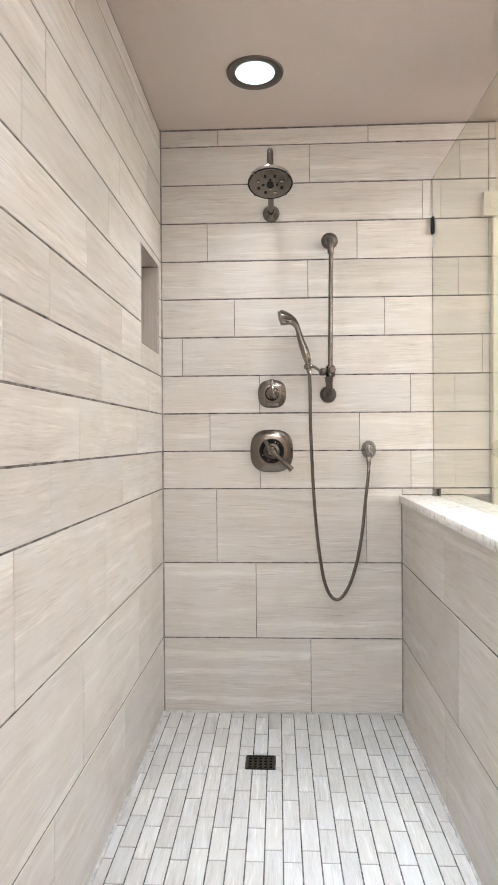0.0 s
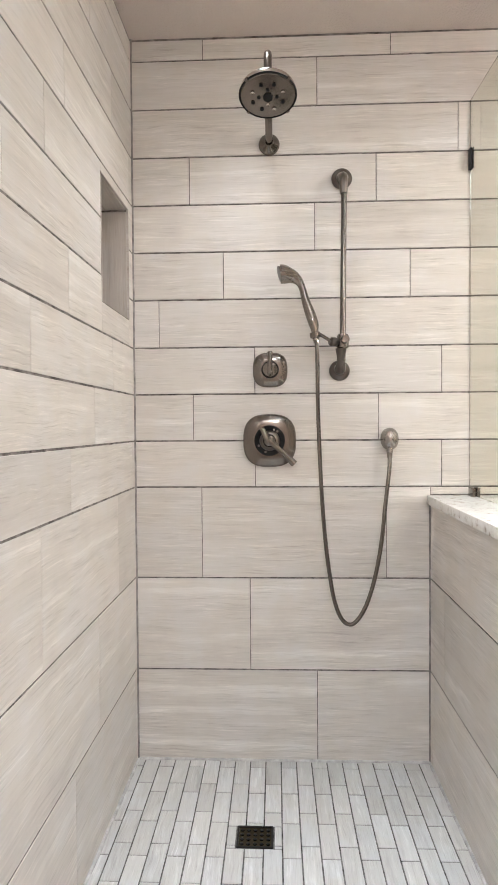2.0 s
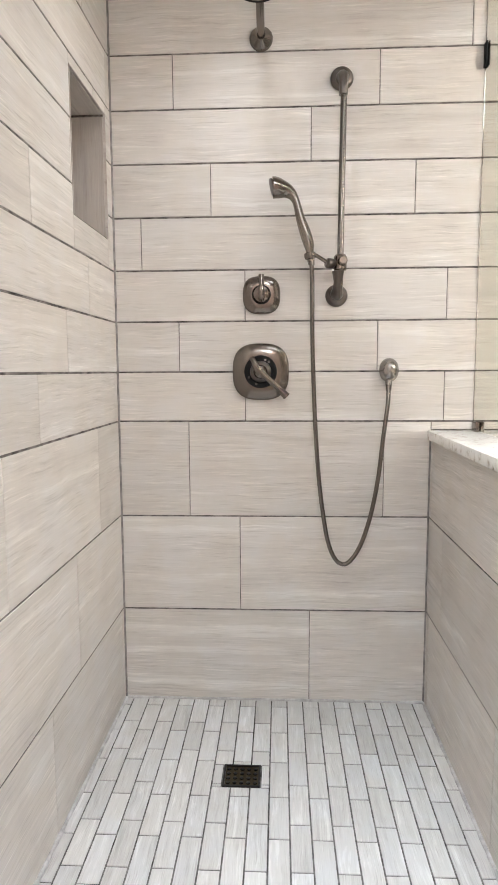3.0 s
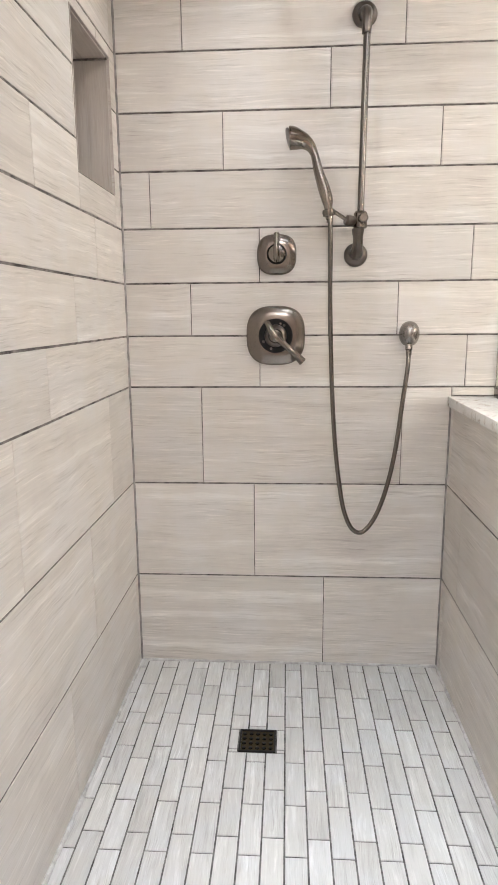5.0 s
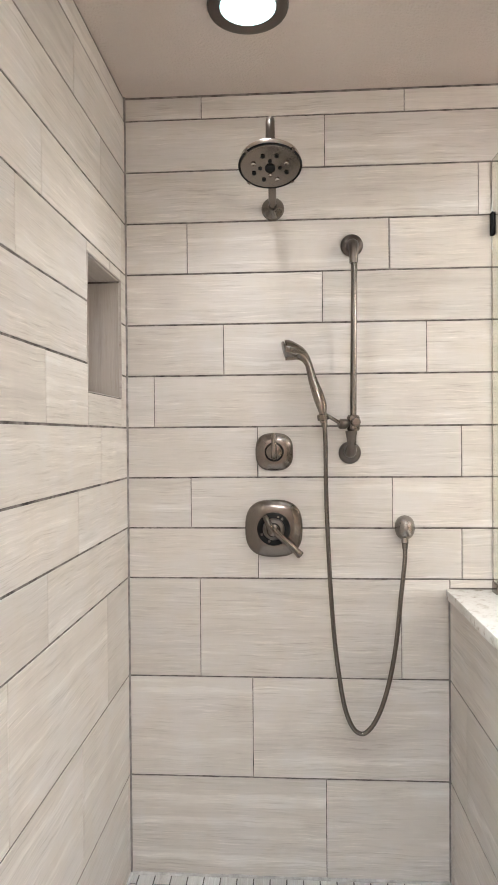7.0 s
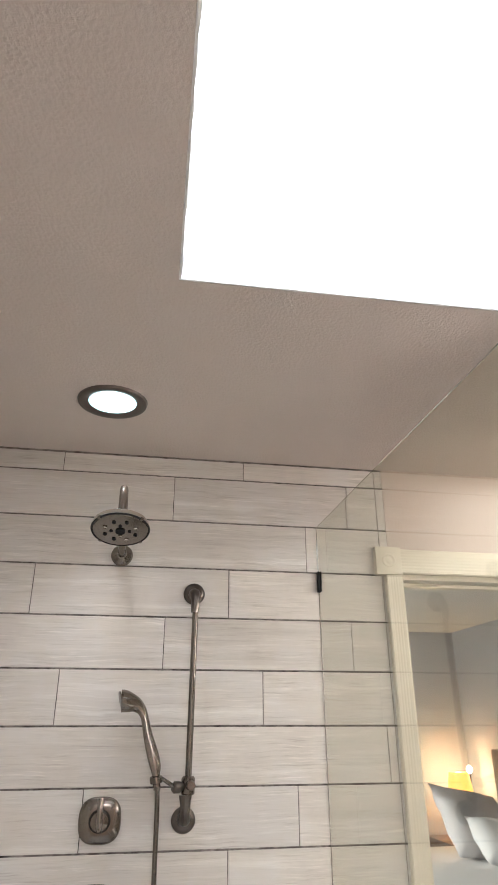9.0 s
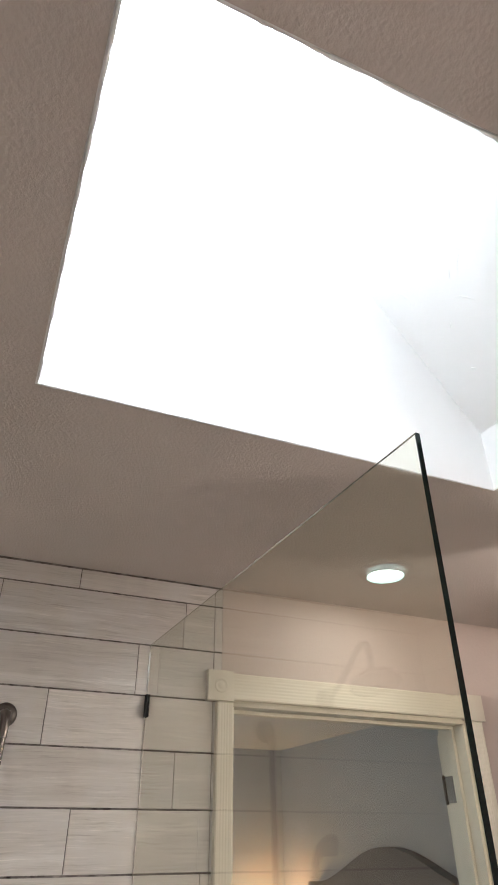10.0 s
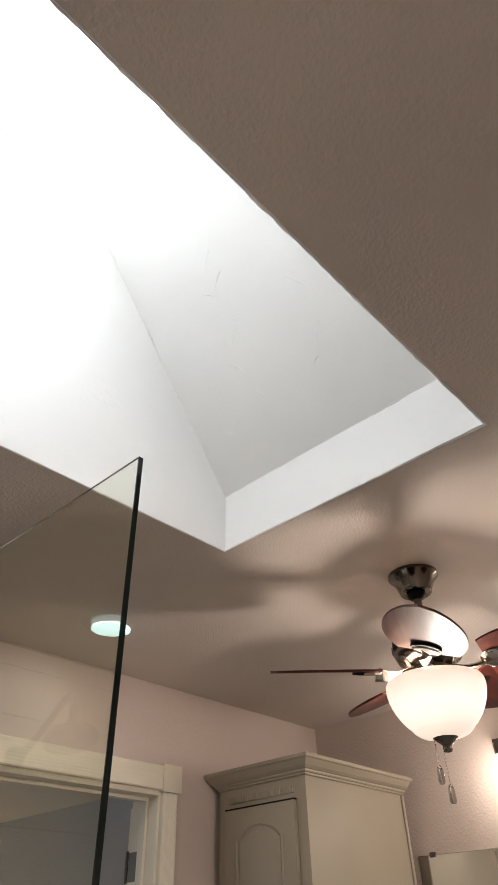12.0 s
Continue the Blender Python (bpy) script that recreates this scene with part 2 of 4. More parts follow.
M_GLASS, t_, b_ = material("clear_glass", (0.925, 0.935, 0.845), 0.0)
b_.inputs["Transmission Weight"].default_value = 1.0
b_.inputs["IOR"].default_value = 1.45
M_GLASS_EDGE = material("glass_edge", (0.003, 0.010, 0.009), 0.06)[0]
M_GLAZING, t_, b_ = material("skylight_glazing", (0.95, 0.96, 0.97), 0.1)
b_.inputs["Transmission Weight"].default_value = 1.0


# ---- building helpers ----
def link_mesh(name, bm, mat, smooth=None):
    bmesh.ops.recalc_face_normals(bm, faces=bm.faces)
    me = bpy.data.meshes.new(name)
    bm.to_mesh(me)
    bm.free()
    me.materials.append(mat)
    if smooth:
        me.polygons.foreach_set("use_smooth", [True] * len(me.polygons))
        me.set_sharp_from_angle(angle=radians(smooth))
    return new(name, me)


def part(name, bm, mat, parent, label="", smooth=None):
    ob = link_mesh(name, bm, mat, smooth)
    ob.parent = parent
    if label:
        ob["label"] = label
    return ob


def thing(name, label, category, at=(0, 0, 0), group="", kind=""):
    ob = new(name)
    ob.empty_display_size = 0.05
    ob.location = at
    return tagged(ob, label, category, group, kind)


def local(ob, *children):
    """Parts were built in world metres: hold them there under a thing that stands elsewhere."""
    inv = Matrix.Translation(ob.location).inverted()
    for c in ob.children_recursive:
        if c.parent == ob:
            c.matrix_parent_inverse = inv
    return ob


def box(bm, x0, x1, y0, y1, z0, z1, bevel=0.0, m=None):
    vs = [bm.verts.new((x, y, z)) for x in (x0, x1) for y in (y0, y1) for z in (z0, z1)]
    fs = [bm.faces.new([vs[i] for i in q]) for q in
          ((0, 1, 3, 2), (4, 6, 7, 5), (0, 4, 5, 1), (2, 3, 7, 6), (0, 2, 6, 4), (1, 5, 7, 3))]
    if bevel:
        es = list({e for f in fs for e in f.edges})
        r = bmesh.ops.bevel(bm, geom=es, offset=bevel, segments=2, affect="EDGES", profile=0.6)
        vs = [v for v in r["verts"]]
    if m is not None:
        bmesh.ops.transform(bm, matrix=m, verts=vs)
    return bm


def boxes(*rows, bevel=0.0):
    bm = bmesh.new()
    for r in rows:
        box(bm, *r, bevel=bevel)
    return bm


def lathe(profile, segs=32, m=None, bm=None, a0=0.0, a1=360.0):
    """Turns rows of (radius, height) round z."""
    bm = bm or bmesh.new()
    rings, full = [], a1 - a0 >= 359.9
    count = segs if full else segs + 1
    for r, z in profile:
        if r < 1e-6:
            v = bm.verts.new((0, 0, z))
            rings.append([v] * count)
        else:
            rings.append([bm.verts.new((r * math.cos(radians(a0 + (a1 - a0) * i / segs)), r * math.sin(radians(a0 + (a1 - a0) * i / segs)), z)) for i in range(count)])
    made = {v for ring in rings for v in ring}
    for p, q in zip(rings, rings[1:]):
        for i in range(segs):
            j = (i + 1) % count
            f = []
            for v in (p[i], p[j], q[j], q[i]):
                if v not in f:
                    f.append(v)
            if len(f) > 2:
                bm.faces.new(f)
    if m is not None:
        bmesh.ops.transform(bm, matrix=m, verts=list(made))
    return bm


def smooth_path(points, per=8):
    """A Catmull-Rom line through points of any number of values."""
    P = [np.array(p, float) for p in points]
    P = [2 * P[0] - P[1]] + P + [2 * P[-1] - P[-2]]
    out = []
    for a, b, c, d in zip(P, P[1:], P[2:], P[3:]):
        for k in range(per):
            u = k / per
            out.append(0.5 * (2 * b + (c - a) * u + (2 * a - 5 * b + 4 * c - d) * u * u + (3 * b - a - 3 * c + d) * u ** 3))
    out.append(P[-2])
    return out


def sweep(rows, segs=14, bm=None, flat=1.0):
    """A round rod along rows of x, y, z, radius, with closed ends."""
    bm = bm or bmesh.new()
    rows = [[float(v) for v in r] for r in rows]
    pts = [Vector(r[:3]) for r in rows]
    side, rings = None, []
    for i, (p, row) in enumerate(zip(pts, rows)):
        ahead = (pts[min(i + 1, len(pts) - 1)] - pts[max(i - 1, 0)]).normalized()
        if side is None:
            side = ahead.orthogonal().normalized()
        side = (side - ahead * side.dot(ahead)).normalized()
        up = ahead.cross(side)
        rings.append([bm.verts.new(p + row[3] * (math.cos(2 * math.pi * k / segs) * side + flat * math.sin(2 * math.pi * k / segs) * up)) for k in range(segs)])
    for a, b in zip(rings, rings[1:]):
        for k in range(segs):
            bm.faces.new((a[k], a[(k + 1) % segs], b[(k + 1) % segs], b[k]))
    bm.faces.new(rings[0])
    bm.faces.new(rings[-1])
    return bm


def squircle(profile, segs=48, power=3.6, m=None):
    """Rings of (half width, forward) on a rounded square, forward along -y."""
    bm = bmesh.new()
    rings = []
    for r, d in profile:
        ring = []
        for k in range(segs):
            a = 2 * math.pi * k / segs
            c, s = math.cos(a), math.sin(a)
            q = (abs(c) ** power + abs(s) ** power) ** (-1 / power)
            ring.append(bm.verts.new((r * q * c, -d, r * q * s)))
        rings.append(ring)
    for a, b in zip(rings, rings[1:]):
        for k in range(segs):
            bm.faces.new((a[k], a[(k + 1) % segs], b[(k + 1) % segs], b[k]))
    bm.faces.new(rings[-1])
    bm.faces.new(rings[0])
    if m is not None:
        bmesh.ops.transform(bm, matrix=m, verts=bm.verts)
    return bm


def prism(outline, axis, lo, hi, bm=None):
    """An outline of 2D rows drawn out along an axis; the two values are the other axes in order."""
    bm = bm or bmesh.new()

    def at(u, v, w):
        return {"x": (w, u, v), "y": (u, w, v), "z": (u, v, w)}[axis]
    a = [bm.verts.new(at(u, v, lo)) for u, v in outline]
    b = [bm.verts.new(at(u, v, hi)) for u, v in outline]
    bm.faces.new(a)
    bm.faces.new(b)
    for i in range(len(a)):
        j = (i + 1) % len(a)
        bm.faces.new((a[i], a[j], b[j], b[i]))
    return bm


def structure(name, bm, mat, label, category, smooth=None):
    return tagged(link_mesh(name, bm, mat, smooth), label, category, kind="structure")


# turns the front of an outward (-y) piece to another side
FACE_NORTH = Matrix.Identity(4)                 # on a wall seen from the south
FACE_WEST = pose(0, 0, 0, 0, 0, 90)             # on the west wall, front to +x
FACE_HALF = pose(0, 0, 0, 0, 0, -90)            # on the half wall, front to -x
FACE_UP = Matrix(((0, 0, -1, 0), (1, 0, 0, 0), (0, -1, 0, 0), (0, 0, 0, 1)))   # on the floor, long side along y

# ---- the shell ----
D_X0, D_X1, D_TOP = 1.392, 2.385, 2.022         # rough door opening
N_Y0, N_Y1, N_Z0, N_Z1 = -0.364, -0.058, 1.474, 1.827   # niche
T_END = 1.368                                   # end of the shower tile on the north wall
WEST_TURN = radians(0.63)                       # the west wall is slightly out of square
HALF_X0, HALF_X1, HALF_END = 0.98, 1.22, -1.46

shower_wall_north = structure("wall_shower_north", boxes((-0.15, T_END, 0.003, 0.13, -0.1, CEIL + 0.01)), M_GROUT,
                              "shower back wall of beige veined tile with dark grout", "wall")
wall_west = structure("wall_west", boxes((-0.15, -0.0018, -3.2, N_Y0, -0.1, CEIL + 0.01), (-0.15, -0.0018, N_Y1, 0.002, -0.1, CEIL + 0.01),
                                         (-0.15, -0.0018, N_Y0, N_Y1, -0.1, N_Z0), (-0.15, -0.0018, N_Y0, N_Y1, N_Z1, CEIL + 0.01),
                                         (-0.15, -0.108, N_Y0, N_Y1, N_Z0, N_Z1)), M_GROUT,
                      "shower side wall of beige veined tile with a recessed niche", "wall")
wall_north = structure("wall_north", boxes((T_END, D_X0, 0.0, 0.13, -0.1, CEIL + 0.01), (D_X1, 3.5, 0.0, 0.13, -0.1, CEIL + 0.01),
                                           (D_X0, D_X1, 0.0, 0.13, D_TOP, CEIL + 0.01)), M_WALL,
                       "beige painted bathroom wall with a doorway", "wall")
wall_east = structure("wall_east", boxes((3.37, 3.5, -3.33, 0.0, -0.1, CEIL + 0.01)), M_WALL_E, "beige painted wall with knockdown texture", "wall")
wall_south = structure("wall_south", boxes((-0.15, 3.37, -3.33, -3.2, -0.1, CEIL + 0.01)), M_WALL, "plain beige painted wall", "wall")
wall_west.rotation_euler.z = -WEST_TURN
floor_shower = structure("floor_shower", boxes((-0.1, HALF_X0 + 0.01, -2.9, 0.05, -0.12, -0.002)), M_FLOOR_GROUT,
                         "shower floor of pale grey stick mosaic", "floor")
floor_bath = structure("floor_bath", boxes((HALF_X0 + 0.01, 3.45, -3.25, 0.05, -0.12, -0.004), (-0.1, HALF_X0 + 0.01, -3.25, -2.9, -0.12, -0.004)),
                       M_BATH_FLOOR, "plain beige bathroom floor", "floor")
E = 0.004
(NWX, NWY), (SWX, SWY), (NEX, NEY), (SEX, SEY) = SKY_NW, SKY_SW, SKY_NE, SKY_SE
roof = bmesh.new()
for outline in ([(-0.15, -3.33), (SWX - E, -3.33), (SWX - E, SWY - E), (NWX - E, NWY + E), (NWX - E, 0.13), (-0.15, 0.13)],
                [(3.5, -3.33), (3.5, 0.13), (NEX + E, 0.13), (NEX + E, NEY + E), (SEX + E, SEY - E), (SEX + E, -3.33)],
                [(NWX - E, 0.13), (NWX - E, NWY + E), (NEX + E, NEY + E), (NEX + E, 0.13)],
                [(SWX - E, -3.33), (SEX + E, -3.33), (SEX + E, SEY - E), (SWX - E, SWY - E)]):
    prism(outline, "z", CEIL, CEIL + 0.012, roof)
ceiling = structure("ceiling", roof, M_CEIL, "taupe painted ceiling with orange-peel texture", "ceiling")
LIP = 2.583
PLASTER_EDGES = []
B = CEIL + 0.002
structure("skylight_shaft_north", prism([(NWX - 0.1, NWY), (NEX + 0.1, NEY), (NEX + 0.1, NEY + 0.1), (NWX - 0.1, NWY + 0.1)], "z", B, SKY_TOP), M_SHAFT, "white plastered side of the skylight well", "skylight shaft")
structure("skylight_shaft_south", prism([(SWX - 0.1, SWY), (SEX + 0.1, SEY), (SEX + 0.1, SEY - 0.1), (SWX - 0.1, SWY - 0.1)], "z", B, SKY_TOP), M_SHAFT, "white plastered side of the skylight well", "skylight shaft")
structure("skylight_shaft_west", prism([(NWX, NWY), (SWX, SWY), (SWX - 0.1, SWY), (NWX - 0.1, NWY)], "z", B, SKY_TOP), M_SHAFT, "white plastered side of the skylight well", "skylight shaft")
slope = prism([(SKY_X1, B), (SKY_X1, LIP), (SKY_TX, SKY_TOP), (SKY_X1 + 0.1, SKY_TOP), (SKY_X1 + 0.1, B)], "y", SKY_Y0 - 0.02, NEY + 0.03)
structure("skylight_slope", slope, M_SHAFT, "white plastered sloping side of the skylight well", "skylight shaft")
for p, q in ((SKY_SW, SKY_SE), (SKY_SE, SKY_NE), (SKY_NE, SKY_NW), (SKY_NW, SKY_SW)):
    steps = int(math.dist(p, q) / 0.006)
    rows = []
    for i in range(steps + 1):
        u = i / steps
        x, y = p[0] + (q[0] - p[0]) * u, p[1] + (q[1] - p[1]) * u
        lump = noise.noise((x * 26, y * 26, 3)) + 0.7 * noise.noise((x * 90, y * 90, 8))
        rows.append((x, y, CEIL + 0.001, 0.0021 + 0.0024 * max(-0.5, lump)))
    PLASTER_EDGES.append(rows)
for p, q in (((SKY_X1, NEY, LIP), (SKY_TX, NEY + 0.006, SKY_TOP)), ((SKY_X1, SKY_Y0, LIP), (SKY_X1, NEY, LIP)), ((SKY_X1, NEY, CEIL), (SKY_X1, NEY, LIP))):
    steps = int(math.dist(p, q) / 0.008)
    rows = []
    for i in range(steps + 1):
        x, y, z = (a + (b - a) * i / steps for a, b in zip(p, q))
        lump = noise.noise((x * 20, y * 20, z * 20)) + 0.6 * noise.noise((x * 70, y * 70, z * 70))
        rows.append((x, y, z, 0.0008 + 0.0042 * max(-0.1, lump)))
    PLASTER_EDGES.append(rows)
skylight = thing("skylight", "white framed skylight window over the well", "skylight", kind="structure")
part("skylight_frame", boxes((SKY_X0 - 0.06, SKY_TX + 0.06, SKY_Y1 + 0.002, SKY_Y1 + 0.05, SKY_TOP - 0.006, SKY_TOP + 0.03), (SKY_X0 - 0.06, SKY_TX + 0.06, SKY_Y0 - 0.05, SKY_Y0 - 0.002, SKY_TOP - 0.006, SKY_TOP + 0.03),
                             (SKY_X0 - 0.06, SKY_X0 - 0.002, SKY_Y0 - 0.002, SKY_Y1 + 0.002, SKY_TOP - 0.006, SKY_TOP + 0.03), (SKY_TX + 0.002, SKY_TX + 0.06, SKY_Y0 - 0.002, SKY_Y1 + 0.002, SKY_TOP - 0.006, SKY_TOP + 0.03)), M_SHAFT, skylight)
pane = part("pane", boxes((SKY_X0 - 0.03, SKY_TX + 0.03, SKY_Y0 - 0.03, SKY_Y1 + 0.03, SKY_TOP + 0.018, SKY_TOP + 0.026)), M_GLAZING, skylight)
pane.visible_shadow = False
M_SKY = glowing("bright_sky", (0.93, 0.97, 1.0), 2.6)
backdrop = structure("backdrop_sky", boxes((SKY_X0 - 1.2, SKY_TX + 1.2, SKY_Y0 - 1.2, SKY_Y1 + 1.2, 4.2, 4.21)), M_SKY, "plain bright sky above the skylight", "sky")
backdrop.visible_shadow = False

half_wall = structure("wall_half", boxes((HALF_X0 + 0.0018, HALF_X1, HALF_END, 0.002, -0.1, 0.863)), M_GROUT, "tiled half wall beside the shower", "half wall")
cap = bmesh.new()
box(cap, 0.968, 1.232, HALF_END - 0.015, 0.0, 0.864, 0.894, 0.004)
tagged(link_mesh("stone_cap", cap, M_STONE, 40), "white speckled stone cap along the half wall", "wall cap", kind="structure")

# bedroom beyond the door
BX0, BX1, BY1 = -0.4, 3.72, 4.22
structure("wall_bedroom_north", boxes((BX0 - 0.1, BX1 + 0.1, BY1, BY1 + 0.1, -0.1, 2.45)), M_BED_WALL, "grey bedroom wall behind the lamp", "wall")
structure("wall_bedroom_east", boxes((BX1, BX1 + 0.1, 0.13, BY1, -0.1, 2.45)), M_BED_WALL, "grey bedroom wall behind the headboard", "wall")
# unseen window opening, cut to hold the added daylight
structure("wall_bedroom_west", boxes((BX0 - 0.1, BX0, 0.13, 1.5, -0.1, 2.45), (BX0 - 0.1, BX0, 3.1, BY1, -0.1, 2.45), (BX0 - 0.1, BX0, 1.5, 3.1, -0.1, 0.8), (BX0 - 0.1, BX0, 1.5, 3.1, 2.1, 2.45)), M_BED_WALL, "grey bedroom wall with an added window opening", "wall")
structure("wall_bedroom_south", boxes((BX0 - 0.1, D_X0 - 0.02, 0.131, 0.14, -0.1, 2.45), (D_X1 + 0.02, BX1 + 0.1, 0.131, 0.14, -0.1, 2.45),
                                      (D_X0 - 0.02, D_X1 + 0.02, 0.131, 0.14, D_TOP + 0.02, 2.45)), M_BED_WALL, "plain grey bedroom wall round the doorway", "wall")
structure("ceiling_bedroom", boxes((BX0 - 0.1, BX1 + 0.1, 0.13, BY1 + 0.1, 2.412, 2.5)), M_BED_CEIL, "white textured bedroom ceiling", "ceiling")
structure("floor_bedroom", boxes((BX0 - 0.1, BX1 + 0.1, 0.0, BY1 + 0.1, -0.12, -0.01)), M_CARPET, "grey carpeted bedroom floor", "floor")

trim_skylight = thing("trim_skylight", "uneven white plaster edge round the skylight well", "plaster edge", kind="structure")
for rows in PLASTER_EDGES:
    part("edge", sweep(rows, 6), M_SHAFT, trim_skylight, smooth=60)

# trowel strokes left on the sloping side
slope_u = Vector((SKY_TX - SKY_X1, 0, SKY_TOP - LIP)).normalized()
slope_out = Vector((-slope_u.z, 0, slope_u.x))
stroke_rng = random.Random(3)
for i in range(16):
    u, y = stroke_rng.uniform(0.06, 0.62), stroke_rng.uniform(SKY_Y0 + 0.25, SKY_Y1 - 0.05)
    a = stroke_rng.choice((0.5, 0.6, 0.9, 2.4)) + stroke_rng.uniform(-0.2, 0.2)
    size = stroke_rng.uniform(0.02, 0.10)
    rows = []
    for k in range(9):
        w = (k / 8 - 0.5) * size
        bend = 0.12 * size * math.sin(k / 8 * math.pi)
        p = Vector((SKY_X1, y, LIP)) + slope_u * (u + w * math.sin(a) + bend) + Vector((0, w * math.cos(a), 0)) - slope_out * 0.0008
        rows.append((*p, 0.0034 * math.sin(math.pi * (0.08 + 0.84 * k / 8)) * (0.7 + 0.5 * noise.noise((k * 0.9, i, 0)))))
    part("trowel_stroke", sweep(rows, 6), M_SHAFT, trim_skylight, smooth=60)

# ---- doorway trim ----
door_trim = thing("trim_doorway", "cream fluted door casing with corner rosettes", "door trim", kind="structure")


def fluted(axis, a0, a1, lo, hi, flutes, front=-0.022, deep=0.0022):
    """A casing board with rounded flutes along it; a: the span across, lo to hi: along."""
    w, pts = a1 - a0, []
    pts += [(a0, 0.0), (a0, front + 0.003), (a0 + 0.004, front)]
    pitch = (w - 0.02) / flutes
    for i in range(flutes):
        u = a0 + 0.01 + pitch * i
        for k in range(7):
            f = k / 6
            pts.append((u + pitch * (0.12 + 0.76 * f), front + deep * math.sin(math.pi * f)))
    pts += [(a1 - 0.004, front), (a1, front + 0.003), (a1, 0.0)]
    if axis == "z":
        return prism(pts, "z", lo, hi)
    bm = prism([(v, u) for u, v in pts], "x", lo, hi)
    return bm


part("casing", fluted("z", 1.345, 1.402, 0.0, 2.011, 4, deep=0.0005), M_TRIM, door_trim)
part("casing", fluted("z", 2.376, 2.447, 0.0, 2.011, 5, deep=0.0012), M_TRIM, door_trim)
part("header", fluted("x", 2.018, 2.102, 1.402, 2.373, 6, deep=0.0004), M_TRIM, door_trim)
for x0 in (1.311, 2.369):
    bm = boxes((x0, x0 + 0.092, -0.027, 0.0, 2.012, 2.108), bevel=0.003)
    block = part("corner_block", bm, M_TRIM, door_trim, smooth=30)
    if x0 < 2:
        part("rosette", lathe([(0, 0.0295), (0.008, 0.029), (0.011, 0.0278), (0.016, 0.0278), (0.019, 0.0292), (0.022, 0.0292), (0.024, 0.028), (0.024, 0.025)], 28,
                              pose(x0 + 0.046, 0, 2.06, 90)), M_TRIM, block, smooth=40)
part("jamb", boxes((D_X0, D_X0 + 0.02, -0.003, 0.145, 0, 2.0), (D_X1 - 0.02, D_X1, -0.003, 0.145, 0, 2.0), bevel=0.002), M_TRIM, door_trim)
part("head_jamb", boxes((D_X0, D_X1, -0.003, 0.145, 2.0005, 2.0215), bevel=0.002), M_TRIM, door_trim)
part("stop", boxes((D_X0 + 0.02, D_X0 + 0.032, 0.05, 0.085, 0, 1.988), (D_X1 - 0.032, D_X1 - 0.02, 0.05, 0.085, 0, 1.988), (D_X0 + 0.02, D_X1 - 0.02, 0.05, 0.085, 1.988, 2.0), bevel=0.002), M_TRIM, door_trim)

door = thing("door_1", "cream panelled door standing open against the bedroom wall", "door", kind="structure")
part("leaf", boxes((2.40, 3.28, 0.165, 0.20, 0.01, 1.985), bevel=0.003), M_TRIM, door)
for z in (0.3, 1.787):
    hinge = part("hinge", boxes((D_X1 - 0.0225, D_X1 - 0.0205, 0.095, 0.14, z - 0.045, z + 0.045), bevel=0.0005), M_NICKEL_D, door, "dark bronze hinge")
    part("knuckle", lathe([(0, -0.05), (0.004, -0.05), (0.0065, -0.045), (0.0065, 0.045), (0.004, 0.05), (0, 0.05)], 14, pose(D_X1 - 0.022, 0.15, z)), M_NICKEL_D, hinge, smooth=40)

# ---- shower fixtures ----
RX = 0.456
head = thing("rain_shower", "brushed nickel rain shower head on a raised curved arm", "shower head", (RX, 0, 2.046))
part("flange", lathe([(0.0, 0.0), (0.034, 0.0), (0.0345, 0.006), (0.030, 0.013), (0.017, 0.021), (0.013, 0.028), (0, 0.028)], 32, pose(RX, 0, 2.046, 90)), M_NICKEL, head, smooth=40)
part("arm", sweep([(*p[:3], 0.0115) for p in smooth_path([(RX, 0, 2.046), (RX, -0.05, 2.052), (RX, -0.12, 2.085), (RX, -0.19, 2.13), (RX, -0.245, 2.170), (RX, -0.285, 2.173), (RX, -0.305, 2.146), (RX, -0.310, 2.075)], 7)], 16), M_NICKEL, head, smooth=50)
hm = pose(RX, -0.318, 2.045, -17)
plate = bmesh.new()
lathe([(0.0, 0.034), (0.015, 0.034), (0.018, 0.027), (0.040, 0.023), (0.066, 0.018), (0.0775, 0.012), (0.0805, 0.0), (0.0795, -0.004), (0.076, -0.006)], 48, hm, plate)
disc = part("head", plate, M_CHROME, head, smooth=35)
part("face", lathe([(0.0765, -0.0055), (0.074, -0.0075), (0.03, -0.0095), (0.0, -0.0095)], 48, hm), M_NICKEL, disc, "dark grey spray face", smooth=30)
part("ball_joint", lathe([(0, 0.060), (0.010, 0.058), (0.0145, 0.052), (0.0155, 0.046), (0.0145, 0.040), (0.013, 0.034), (0, 0.034)], 24, hm), M_NICKEL, disc, smooth=50)
part("rim", lathe([(0.0800, -0.002), (0.0812, -0.004), (0.0795, -0.0075), (0.0765, -0.0066)], 48, hm), M_BLACK, disc, smooth=40)
for r, count, off, size in ((0.045, 8, 22.5, 0.0042), (0.025, 4, 0.0, 0.0038)):
    for k in range(count):
        a = radians(off + 360 * k / count)
        part("nozzle", lathe([(size * 1.35, -0.0085), (size * 1.35, -0.0115), (size, -0.0125), (size * 0.9, -0.0105), (0, -0.0105)], 12,
                             hm @ pose(r * math.cos(a), r * math.sin(a), 0)), M_BLACK if k % 3 != 1 else M_CHROME, disc, smooth=40)
for k in range(4):
    a = 45 + 90 * k
    part("rim_tab", boxes((0.0755, 0.0828, -0.0045, 0.0045, -0.0085, 0.0), bevel=0.001), M_NICKEL, disc).matrix_basis = hm @ pose(0, 0, 0, 0, 0, a)
